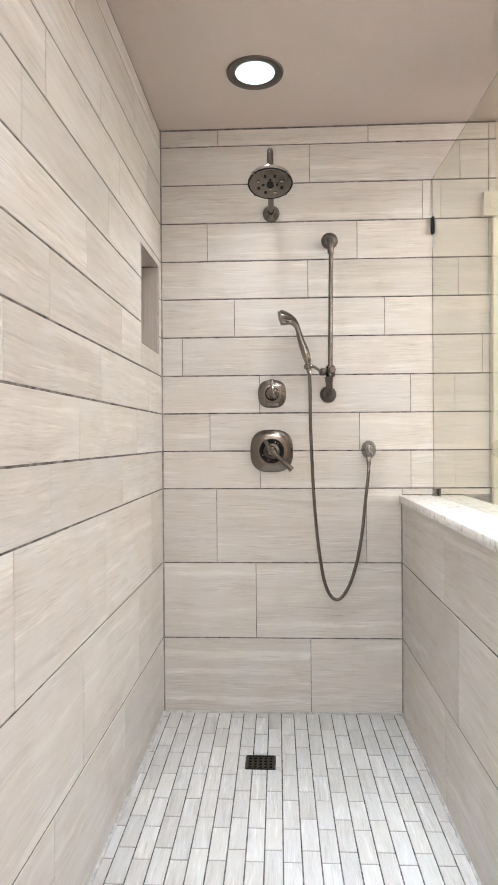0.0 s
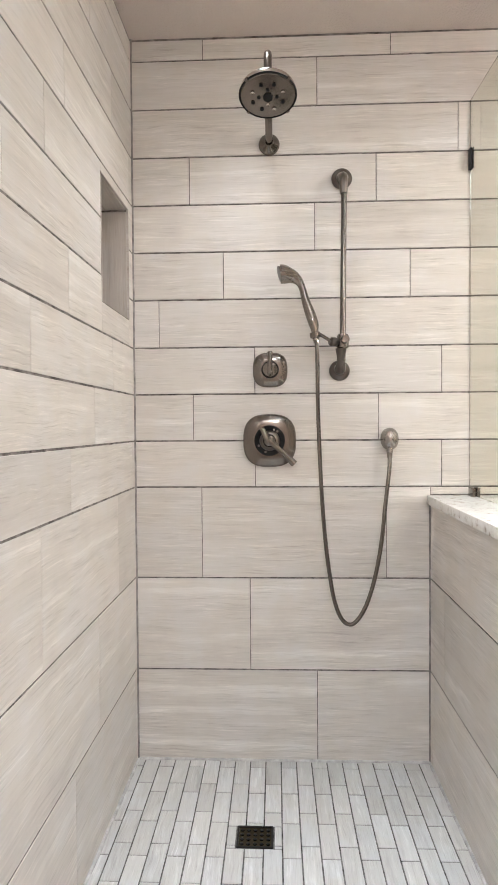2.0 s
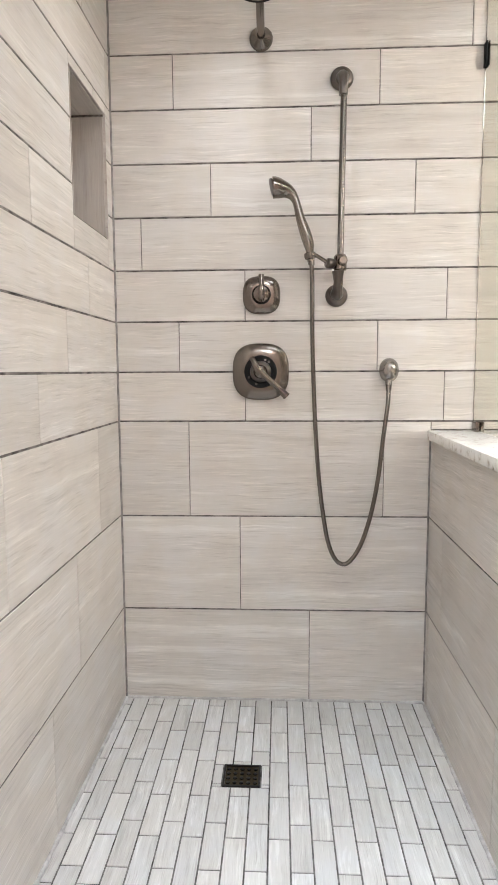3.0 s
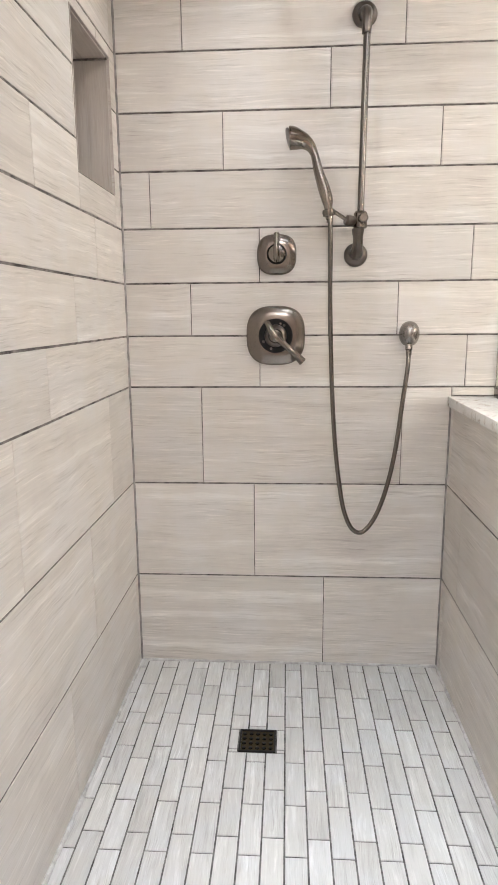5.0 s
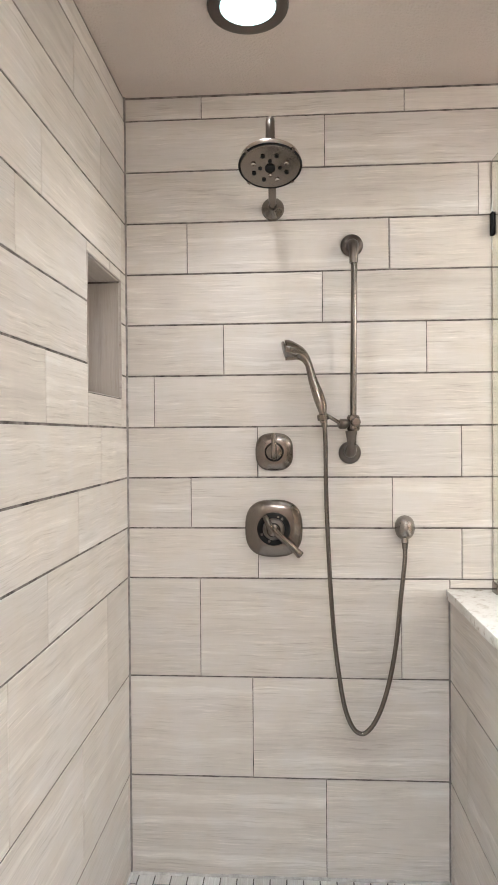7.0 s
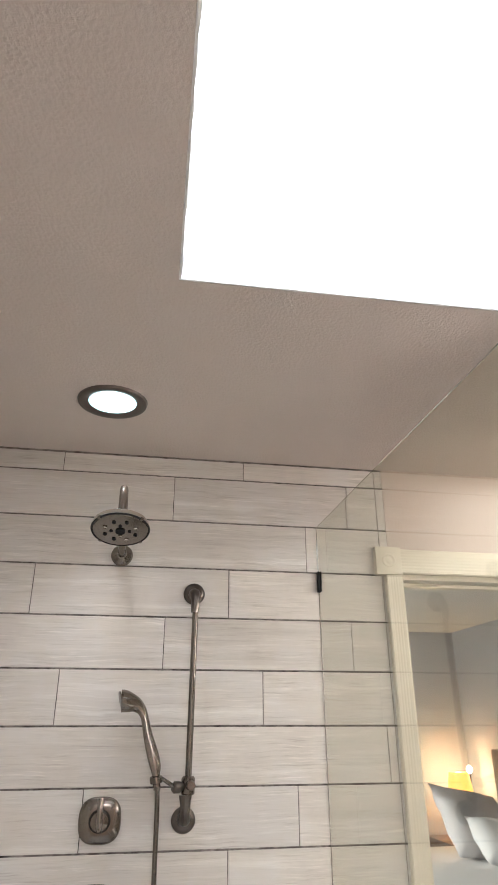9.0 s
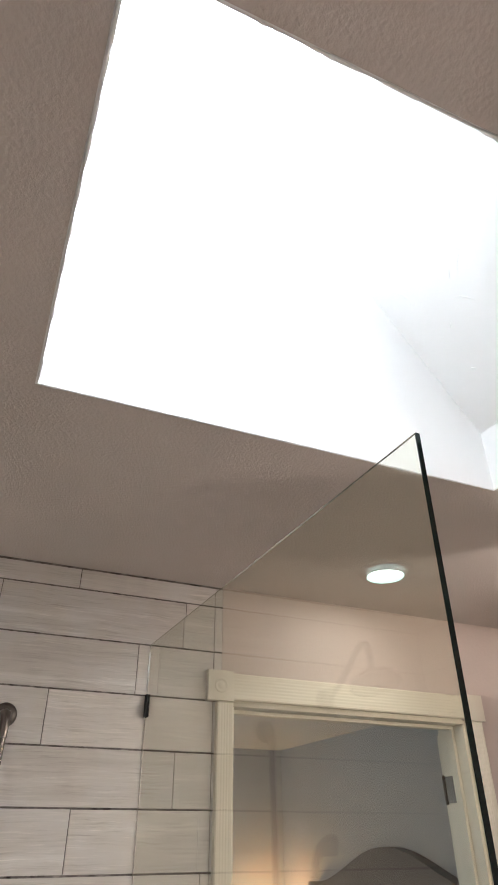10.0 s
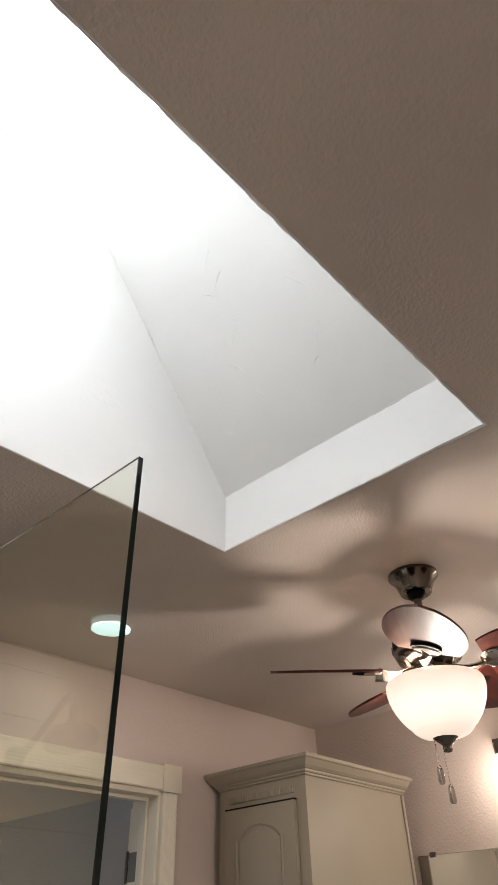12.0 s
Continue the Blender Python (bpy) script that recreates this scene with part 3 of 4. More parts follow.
part("centre_nozzle", lathe([(0.014, -0.009), (0.013, -0.0135), (0.008, -0.012), (0.0, -0.014)], 20, hm), M_BLACK, disc, smooth=40)
local(head)


def valve_plate(at, half, name, label):
    v = thing(name, label, "shower valve", at)
    part("escutcheon", squircle([(half * 0.97, 0.0), (half, 0.003), (half * 0.995, 0.006), (half * 0.97, 0.0095), (half * 0.92, 0.0125), (half * 0.84, 0.0155), (half * 0.74, 0.0180), (half * 0.62, 0.0196), (half * 0.50, 0.0200)], 80, 2.75, Matrix.Translation(at)), M_NICKEL, v, smooth=60)
    return v


# small diverter
vx, vz = 0.455, 1.310
small = valve_plate((vx, 0, vz), 0.0575, "diverter_valve", "small brushed nickel diverter valve with upright lever")
part("collar", lathe([(0.029, 0.012), (0.029, 0.022), (0.0262, 0.0224), (0.0262, 0.012)], 32, pose(vx, 0, vz, 90)), M_BLACK, small, smooth=40)
part("knob", lathe([(0.0265, 0.014), (0.026, 0.030), (0.023, 0.036), (0.012, 0.040), (0, 0.041)], 32, pose(vx, 0, vz, 90)), M_NICKEL, small, smooth=35)
part("lever", sweep(smooth_path([(vx, -0.034, vz - 0.018, 0.008), (vx, -0.047, vz - 0.004, 0.0095), (vx, -0.049, vz + 0.020, 0.008), (vx, -0.044, vz + 0.042, 0.0078), (vx, -0.040, vz + 0.055, 0.0085)], 5), 14), M_NICKEL, small, smooth=45)
for k in range(4):
    a = radians(45 + 90 * k)
    part("rib", boxes((-0.0007, 0.0007, -0.0206, -0.008, 0.034, 0.048)), M_NICKEL_D, small).matrix_basis = pose(vx, 0, vz) @ pose(0, 0, 0, 0, math.degrees(a), 0)
local(small)

# pressure valve
wx, wz = 0.452, 1.077
big = valve_plate((wx, 0, wz), 0.0875, "mixer_valve", "large brushed nickel mixer valve with angled lever")
part("recess", lathe([(0.0505, 0.0125), (0.0505, 0.0208), (0.0478, 0.0215), (0.045, 0.0204), (0.0, 0.0204)], 40, pose(wx, 0, wz, 90)), M_BLACK, big, "black recessed ring", smooth=40)
part("dial", lathe([(0.033, 0.017), (0.033, 0.026), (0.030, 0.031), (0.020, 0.036), (0, 0.038)], 36, pose(wx, 0, wz, 90)), M_NICKEL_D, big, smooth=35)
part("hub", lathe([(0.021, 0.03), (0.021, 0.048), (0.017, 0.055), (0.007, 0.059), (0, 0.059)], 28, pose(wx, 0, wz, 90)), M_NICKEL, big, smooth=35)
part("lever", sweep(smooth_path([(wx + 0.004, -0.05, wz - 0.002, 0.012), (wx + 0.03, -0.052, wz - 0.027, 0.0095), (wx + 0.058, -0.047, wz - 0.053, 0.0098), (wx + 0.080, -0.043, wz - 0.075, 0.0125)], 6), 14), M_NICKEL, big, smooth=45)
part("thumb_lever", sweep(smooth_path([(wx - 0.004, -0.055, wz, 0.012), (wx - 0.013, -0.057, wz + 0.018, 0.0105), (wx - 0.021, -0.052, wz + 0.034, 0.0095), (wx - 0.026, -0.048, wz + 0.041, 0.0085)], 5), 12), M_NICKEL, big, smooth=45)
part("pointer", boxes((wx + 0.012, wx + 0.017, -0.0225, -0.018, wz + 0.0335, wz + 0.0385)), M_CHROME, big)
for a in (50, 205, 250):
    part("screw", lathe([(0.0042, 0.0205), (0.0042, 0.0225), (0.003, 0.0232), (0, 0.0226)], 12, pose(wx + 0.0395 * math.cos(radians(a)), 0, wz + 0.0395 * math.sin(radians(a)), 90)), M_NICKEL_D, big, smooth=40)
local(big)

# slide bar
M_HOSE = brushed("hose_steel", (0.20, 0.18, 0.16), 0.24)
BXT, BXB, BY = 0.6945, 0.688, -0.055
bar = thing("slide_bar", "brushed nickel slide bar with two curved wall brackets", "shower rail", (0.69, 0, 1.31))
part("rail", sweep([(BXT, BY, 1.905, 0.0095), (BXB, BY, 1.33, 0.0095)], 18), M_HOSE, bar, smooth=50)
for x, z, s in ((BXT - 0.002, 1.930, -1), (BXB - 0.005, 1.306, 1)):
    bracket = part("bracket", lathe([(0, 0), (0.033, 0.0), (0.034, 0.005), (0.031, 0.011), (0.022, 0.016), (0, 0.017)], 32, pose(x, 0, z, 90)), M_NICKEL_D, bar, smooth=40)
    part("post", sweep(smooth_path([(x, -0.008, z + 0.004 * s, 0.021), (x, -0.030, z + 0.006 * s, 0.0185), (x, -0.048, z + 0.018 * s, 0.0150), (x, BY, z + 0.036 * s, 0.0135), (x, BY, z + 0.060 * s, 0.0175 if s > 0 else 0.0125), (x, BY, z + 0.066 * s, 0.0178 if s > 0 else 0.0125)], 6), 10), M_NICKEL_D, bracket, smooth=25)
local(bar)

RING = Vector((0.599, -0.082, 1.412))
slider = thing("slider_bracket", "brushed nickel sliding holder clamped on the rail", "shower holder", (0.69, BY, 1.385))
part("clamp", sweep([(0.6888, BY, 1.372, 0.016), (0.6888, BY, 1.376, 0.019), (0.689, BY, 1.412, 0.019), (0.689, BY, 1.418, 0.015)], 24), M_NICKEL, slider, smooth=30)
part("knob", sweep([(0.692, BY - 0.012, 1.397, 0.013), (0.694, BY - 0.034, 1.397, 0.013), (0.694, BY - 0.038, 1.397, 0.010)], 18), M_NICKEL, slider, smooth=30)
part("joint", sweep([(0.675, BY - 0.004, 1.395, 0.010), (0.662, BY - 0.010, 1.392, 0.0155), (0.650, BY - 0.014, 1.392, 0.0155), (0.645, BY - 0.016, 1.393, 0.010)], 18), M_NICKEL_D, slider, smooth=30)
part("rod", sweep([(0.650, BY - 0.015, 1.394, 0.0055), (0.612, -0.079, 1.416, 0.0055)], 12), M_NICKEL, slider, smooth=40)
part("ring", lathe([(0.0115, -0.010), (0.0165, -0.008), (0.0175, 0.0), (0.0165, 0.008), (0.0115, 0.010)], 28, pose(*RING, 4, -8, 0)), M_NICKEL, slider, smooth=40)
local(slider)

hand = thing("hand_shower", "brushed nickel hand shower resting in its holder", "hand shower", RING)
part("handle", sweep(smooth_path([(0.602, -0.080, 1.395, 0.0105), (0.598, -0.080, 1.425, 0.0115), (0.595, -0.079, 1.445, 0.0155), (0.585, -0.075, 1.478, 0.0165), (0.571, -0.070, 1.520, 0.0135), (0.562, -0.066, 1.556, 0.0115), (0.556, -0.063, 1.574, 0.0118),
                                  (0.546, -0.060, 1.590, 0.0155), (0.530, -0.058, 1.602, 0.0215), (0.510, -0.058, 1.608, 0.028), (0.496, -0.058, 1.611, 0.0308), (0.490, -0.058, 1.611, 0.0305)], 6), 24), M_POLISH, hand, smooth=50)
part("spray_face", sweep([(0.4905, -0.058, 1.611, 0.0275), (0.4875, -0.0585, 1.6102, 0.0270), (0.4868, -0.0586, 1.610, 0.022)], 24), M_NICKEL_D, hand, "dark spray face", smooth=30)
local(hand)

hose_line = smooth_path([(0.603, -0.080, 1.398), (0.606, -0.078, 1.33), (0.607, -0.074, 1.20), (0.612, -0.070, 1.05), (0.619, -0.068, 0.90), (0.629, -0.068, 0.765), (0.641, -0.070, 0.66), (0.657, -0.074, 0.565),
                         (0.679, -0.078, 0.507), (0.706, -0.080, 0.488), (0.733, -0.077, 0.505), (0.762, -0.072, 0.555), (0.789, -0.066, 0.64), (0.810, -0.060, 0.75), (0.826, -0.048, 0.88), (0.840, -0.033, 0.98), (0.8438, -0.020, 1.034)], 10)
hose = thing("shower_hose", "ribbed metal hose hanging in a loop", "shower hose", (0.706, -0.08, 0.488))
P = np.array(hose_line)
S = np.r_[0, np.cumsum(np.linalg.norm(np.diff(P, axis=0), axis=1))]
rows = []
for i, s in enumerate(np.arange(0, S[-1], 0.0022)):
    rows.append((*[float(np.interp(s, S, P[:, k])) for k in range(3)], 0.0072 if i % 2 else 0.0060))
part("hose_tube", sweep(rows, 12), M_HOSE, hose, smooth=180)
part("nut", sweep([(*P[0], 0.0085), (*(P[0] + (0, 0, -0.012)), 0.0095)], 8), M_HOSE, hose, smooth=30)
part("nut", sweep([(*P[-1], 0.0092), (*(P[-1] + (0.000, 0.000, -0.016)), 0.0084)], 8), M_NICKEL, hose, smooth=30)
local(hose)

elbow = thing("wall_elbow", "brushed nickel domed hose outlet on the tiles", "wall outlet", (0.846, 0, 1.075))
dome = squircle([(0.031, 0.0), (0.0315, 0.006), (0.0295, 0.016), (0.025, 0.026), (0.019, 0.033), (0.011, 0.0375), (0.002, 0.039)], 40, 2.2, Matrix.Translation((0.846, 0, 1.080)) @ Matrix.Diagonal((0.94, 1, 1.16, 1)))
part("dome", dome, M_SATIN, elbow, smooth=50)
part("spout", sweep([(0.8445, -0.016, 1.056, 0.0095), (0.8440, -0.018, 1.044, 0.0105), (0.8438, -0.020, 1.034, 0.0102)], 18), M_SATIN, elbow, smooth=40)
local(elbow)

drain = thing("floor_drain", "square black floor drain with round holes", "drain", (0.409, -0.395, 0))
DX0, DX1, DY0, DY1 = 0.360, 0.459, -0.440, -0.350
M_DRAIN, t_, b_ = material("drain_black", (0.008, 0.007, 0.006), 0.4)
b_.inputs["Specular IOR Level"].default_value = 0.25
M_DRAIN_HOLE = material("drain_gloss_black", (0.004, 0.004, 0.004), 0.12)[0]
M_BRONZE = brushed("aged_bronze", (0.055, 0.042, 0.022), 0.45)
part("frame", boxes((DX0, DX1, DY0, DY0 + 0.005, -0.003, 0.002), (DX0, DX1, DY1 - 0.005, DY1, -0.003, 0.002), (DX0, DX0 + 0.005, DY0 + 0.005, DY1 - 0.005, -0.003, 0.002), (DX1 - 0.005, DX1, DY0 + 0.005, DY1 - 0.005, -0.003, 0.002)), M_DRAIN, drain)
part("grate", boxes((DX0 + 0.005, DX1 - 0.005, DY0 + 0.005, DY1 - 0.005, -0.006, -0.0012)), M_BRONZE, drain)
for x in (0.3824, 0.4332):
    part("open_joint", boxes((x - 0.0016, x + 0.0016, -0.3485, -0.318, -0.003, 0.0002)), M_BLACK, drain)
for i in range(5):
    for j in range(4):
        part("dot", lathe([(0.0058, -0.0015), (0.0052, 0.0008), (0.003, 0.0016), (0, 0.0018)], 12, pose(0.3735 + 0.018 * i, -0.4235 + 0.019 * j, 0)), M_DRAIN_HOLE, drain, smooth=50)
local(drain)

# ---- glass panel ----
GX, G_END, G_TOP, G_FAR = 1.109, -1.425, 2.150, 2.170
glass = thing("glass_panel", "clear glass shower panel standing on the half wall", "glass panel", (GX, -0.7, 0.894))
g = part("glass_sheet", prism([(G_END + 0.002, 0.897), (-0.004, 0.897), (-0.004, G_FAR), (G_END + 0.002, G_TOP)], "x", GX - 0.004, GX + 0.004), M_GLASS, glass)
g.visible_shadow = False
part("edge", boxes((GX - 0.004, GX + 0.004, G_END, G_END + 0.0018, 0.897, G_TOP)), M_GLASS_EDGE, glass, "dark green polished edge")
part("seal", boxes((GX - 0.003, GX + 0.003, -0.0036, -0.0004, 0.897, G_FAR)), M_BLACK, glass, "dark silicone seal at the wall")
for z, name in ((1.981, "clip"),):
    part(name, boxes((GX - 0.0085, GX - 0.0045, -0.026, -0.001, z - 0.033, z + 0.033), (GX + 0.0045, GX + 0.0085, -0.026, -0.001, z - 0.033, z + 0.033), bevel=0.0012), M_BLACK, glass, "black metal glass clip", smooth=30)
part("clip", boxes((GX - 0.015, GX - 0.0055, -0.075, -0.030, 0.8945, 0.925), (GX + 0.0055, GX + 0.015, -0.075, -0.030, 0.8945, 0.925), bevel=0.0015), M_NICKEL, glass, "nickel glass clip", smooth=30)
local(glass)


# ---- ceiling downlights ----
def downlight(at, trim_r, lens_r, trim_mat, label, deep):
    d = thing("ceiling_downlight", label, "ceiling light", at, "recessed ceiling lights")
    part("trim", lathe([(trim_r, 0.0), (trim_r - 0.003, -0.007 * deep), (trim_r - (trim_r - lens_r) * 0.4, -0.009 * deep), (lens_r + 0.004, -0.004 * deep), (lens_r, -0.001), (lens_r, 0.0)], 56, Matrix.Translation(at)), trim_mat, d, smooth=45)
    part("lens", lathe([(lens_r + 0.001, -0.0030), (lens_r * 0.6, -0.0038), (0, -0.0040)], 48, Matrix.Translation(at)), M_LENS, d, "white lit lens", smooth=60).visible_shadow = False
    return local(d)


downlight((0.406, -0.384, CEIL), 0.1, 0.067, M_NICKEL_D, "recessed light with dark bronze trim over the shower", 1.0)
# unseen fixture, added to go with the second shower lamp
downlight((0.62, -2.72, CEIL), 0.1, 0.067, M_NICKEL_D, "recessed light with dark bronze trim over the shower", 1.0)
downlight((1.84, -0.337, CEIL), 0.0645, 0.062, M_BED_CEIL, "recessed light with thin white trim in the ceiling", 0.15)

# ---- ceiling fan ----
fan = thing("ceiling_fan", "nickel ceiling fan with cherry blades and lit bowl", "ceiling fan", (FAN.x, FAN.y, CEIL))
F = Matrix.Translation((FAN.x, FAN.y, 0))
part("canopy", lathe([(0, CEIL), (0.072, CEIL), (0.073, 2.393), (0.069, 2.388), (0.060, 2.380), (0.053, 2.366), (0.048, 2.352), (0.046, 2.344), (0.043, 2.341), (0.030, 2.341), (0, 2.343)], 40, F), M_NICKEL, fan, smooth=40)
part("collar", lathe([(0, 2.345), (0.026, 2.342), (0.027, 2.334), (0.022, 2.327), (0.013, 2.323), (0, 2.323)], 28, F), M_BLACK, fan, smooth=40)
part("downrod", lathe([(0, 2.33), (0.0115, 2.33), (0.0115, 2.245), (0, 2.245)], 20, F), M_NICKEL_D, fan, smooth=40)
part("motor", lathe([(0, 2.250), (0.026, 2.248), (0.040, 2.236), (0.070, 2.226), (0.090, 2.212), (0.095, 2.190), (0.093, 2.165), (0.084, 2.146), (0.064, 2.134), (0.050, 2.126), (0.050, 2.098), (0, 2.098)], 48, F), M_NICKEL, fan, smooth=35)
for k in range(10):
    a = radians(36 * k)
    part("vent", boxes((0.089, 0.0965, -0.012, 0.012, 2.174, 2.196), bevel=0.001), M_BLACK, fan).matrix_basis = F @ pose(0, 0, 0, 0, 0, math.degrees(a))


def blade_mesh():
    """A broad paddle, narrower at its root, with a full round tip."""
    bm = bmesh.new()
    half = []
    for k in range(19):
        u = k / 18
        half.append((0.150 + 0.285 * u, 0.100 * (math.sin(math.pi * (0.20 + 0.80 * u)) ** 0.55 if u < 1 else 0.0)))
    outline = half + [(x, -y) for x, y in reversed(half[:-1])]
    prism(outline, "z", -0.003, 0.003, bm)
    return bm


def iron_mesh():
    bm = sweep(smooth_path([(0.048, 0, 0.0, 0.017), (0.090, 0, -0.012, 0.016), (0.125, 0, -0.014, 0.020), (0.150, 0, -0.010, 0.026)], 5), 18, flat=0.26)
    lathe([(0.036, -0.0032), (0.037, -0.006), (0.034, -0.010), (0.027, -0.0125), (0.025, -0.0105), (0.012, -0.013), (0.0, -0.0135)], 28, pose(0.172, 0, 0), bm)
    return bm


def grip_mesh():
    """A black rubber crescent along the outer edge of the holder."""
    arc = [radians(-62 + 124 * k / 12) for k in range(13)]
    outline = [(0.172 + 0.043 * math.cos(a), 0.043 * math.sin(a)) for a in arc] + [(0.172 + 0.0365 * math.cos(a), 0.0365 * math.sin(a)) for a in reversed(arc)]
    return prism(outline, "z", -0.0105, -0.0032)


for k in range(5):
    turn = F @ pose(0, 0, 2.122, 0, 0, 134.5 - 72 * k) @ pose(0, 0, 0, -18, 0, 0)
    bl = part("blade", blade_mesh(), M_CHERRY, fan)
    bl.matrix_basis = turn
    iron = part("blade_iron", iron_mesh(), M_CHROME, bl, "polished nickel blade holder", smooth=50)
    part("grip", grip_mesh(), M_BLACK, iron)
curve = [(max(0.0, p[0]), p[2]) for p in smooth_path([(0.118, 0, 2.094), (0.127, 0, 2.086), (0.1285, 0, 2.066), (0.122, 0, 2.038), (0.107, 0, 2.008), (0.090, 0, 1.986), (0.079, 0, 1.976), (0.073, 0, 1.968), (0.056, 0, 1.957), (0.030, 0, 1.951), (0.018, 0, 1.950)], 5)]
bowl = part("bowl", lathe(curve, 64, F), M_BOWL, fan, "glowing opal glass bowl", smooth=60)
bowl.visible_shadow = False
part("fitter", lathe([(0.050, 2.106), (0.075, 2.104), (0.078, 2.099), (0.050, 2.097)], 36, F), M_CHROME, fan, smooth=40)
part("finial", lathe([(0, 1.960), (0.036, 1.960), (0.034, 1.953), (0.023, 1.944), (0.013, 1.936), (0.010, 1.930), (0.012, 1.925), (0.010, 1.919), (0, 1.917)], 28, F), M_NICKEL, fan, smooth=40)
for dx, dy, z1 in ((-0.020, 0.022, 1.890), (-0.009, 0.008, 1.848)):
    chain = part("pull_chain", sweep([(FAN.x + dx, FAN.y + dy, 1.965 - 0.004 * i, 0.0017 if i % 2 else 0.0008) for i in range(int((1.965 - z1) / 0.004) + 1)], 6), M_CHROME, fan)
    part("fob", lathe([(0, 0.0), (0.004, -0.002), (0.0075, -0.010), (0.0085, -0.036), (0.006, -0.042), (0, -0.043)], 16, pose(FAN.x + dx, FAN.y + dy, z1)), M_CHROME, chain, "clear and chrome pull fob", smooth=40)
local(fan)

# ---- linen cabinet ----
CX0, CX1, CY0, CY1, CZ = 2.652, 3.30, -0.482, -0.045, 2.024
cab = thing("linen_cabinet", "tall taupe painted linen cabinet with crown moulding", "cabinet", (CX0, CY0, 0))
part("body", boxes((CX0, CX1, CY0, CY1, 0, CZ + 0.015), bevel=0.002), M_CABINET, cab, smooth=30)
profile = [(0.0, 0.0), (0.005, 0.0), (0.008, 0.003), (0.008, 0.008), (0.013, 0.009), (0.016, 0.013), (0.016, 0.018), (0.021, 0.020), (0.030, 0.028), (0.040, 0.042), (0.044, 0.048), (0.050, 0.049), (0.052, 0.052), (0.052, 0.062), (0.0, 0.062)]
bm = bmesh.new()
loops = []
for d, z in profile:
    loops.append([bm.verts.new(v) for v in ((CX1 + d * 0.4, CY0 - d, CZ + z + 0.012), (CX0 - d, CY0 - d, CZ + z + 0.012), (CX0 - d, CY1 + d, CZ + z + 0.012), (CX1 + d * 0.4, CY1 + d, CZ + z + 0.012))])
for a, b in zip(loops, loops[1:]):
    for i in range(4):
        bm.faces.new((a[i], a[(i + 1) % 4], b[(i + 1) % 4], b[i]))
bm.faces.new(loops[-1])
part("crown", bm, M_CABINET, cab)
part("dentil_strip", boxes((CX0 - 0.006, CX0, CY0 + 0.05, CY1 - 0.05, 1.986, 2.010), bevel=0.001), M_CABINET, cab)
bm = bmesh.new()
for i in range(26):
    y = CY0 + 0.056 + i * 0.0126
    box(bm, CX0 - 0.008, CX0 - 0.005, y, y + 0.0075, 1.990, 2.006)
tagged(part("rope_moulding", bm, M_CABINET, cab), kind="stuff")
cdoor = part("door", boxes((CX0 - 0.020, CX0 - 0.002, CY0 + 0.045, CY1 - 0.045, 0.12, 1.962), bevel=0.004), M_CABINET, cab, smooth=30)
# solid black strip painting the shade in the gap above the door
part("gap_shade_strip", boxes((CX0 - 0.019, CX0 - 0.0008, CY0 + 0.045, CY1 - 0.045, 1.9625, 1.967)), M_BLACK, cab)
ya, yb, yt = CY0 + 0.105, CY1 - 0.105, 1.862
arch = [(ya, 1.05), (yb, 1.05)] + [(yb + (ya - yb) * k / 16, yt + 0.045 * math.sin(math.pi * k / 16) ** 0.8) for k in range(17)]
bm = bmesh.new()
mid = (sum(p[0] for p in arch) / len(arch), 1.5)
inner = [(mid[0] + (y - mid[0]) * 0.80, mid[1] + (z - mid[1]) * 0.95) for y, z in arch]
a = [bm.verts.new((CX0 - 0.0195, y, z)) for y, z in arch]
a2 = [bm.verts.new((CX0 - 0.026, mid[0] + (y - mid[0]) * 0.97, mid[1] + (z - mid[1]) * 0.992)) for y, z in arch]
b = [bm.verts.new((CX0 - 0.0205, mid[0] + (y - mid[0]) * 0.90, mid[1] + (z - mid[1]) * 0.975)) for y, z in arch]
c = [bm.verts.new((CX0 - 0.027, y, z)) for y, z in inner]
for p, q in ((a, a2), (a2, b), (b, c)):
    for i in range(len(p)):
        j = (i + 1) % len(p)
        bm.faces.new((p[i], p[j], q[j], q[i]))
bm.faces.new(c)
part("raised_panel", bm, M_CABINET, cdoor)
part("corner_bead", sweep([(CX1 - 0.004, CY0 - 0.004, 0.0, 0.007), (CX1 - 0.004, CY0 - 0.004, CZ + 0.01, 0.007)], 10), M_CABINET, cab, smooth=50)
part("corner_bead", sweep([(CX0 + 0.008, CY1 + 0.002, 0.0, 0.007), (CX0 + 0.008, CY1 + 0.002, CZ + 0.01, 0.007)], 10), M_CABINET, cab, smooth=50)
local(cab)

# ---- vanity wall ----
mirror = thing("wall_mirror", "frameless vanity mirror clipped to the textured wall", "mirror", (3.37, -0.9, 1.0))
part("glass", boxes((3.362, 3.368, -1.75, -0.478, 1.0, 1.822), bevel=0.0012), M_MIRROR, mirror)
part("backing", boxes((3.3665, 3.3695, -1.751, -0.477, 0.999, 1.823)), M_NICKEL_D, mirror)
part("clip", boxes((3.358, 3.37, -0.56, -0.535, 1.814, 1.832), bevel=0.001), M_NICKEL_D, mirror, "small dark mirror clip")
local(mirror)
sconce = thing("vanity_light", "nickel vanity light with lit frosted glass cylinders", "wall light", (3.37, -1.36, 2.16))
part("backplate", boxes((3.352, 3.37, -1.80, -0.91, 2.13, 2.19), bevel=0.004), M_NICKEL, sconce, smooth=30)
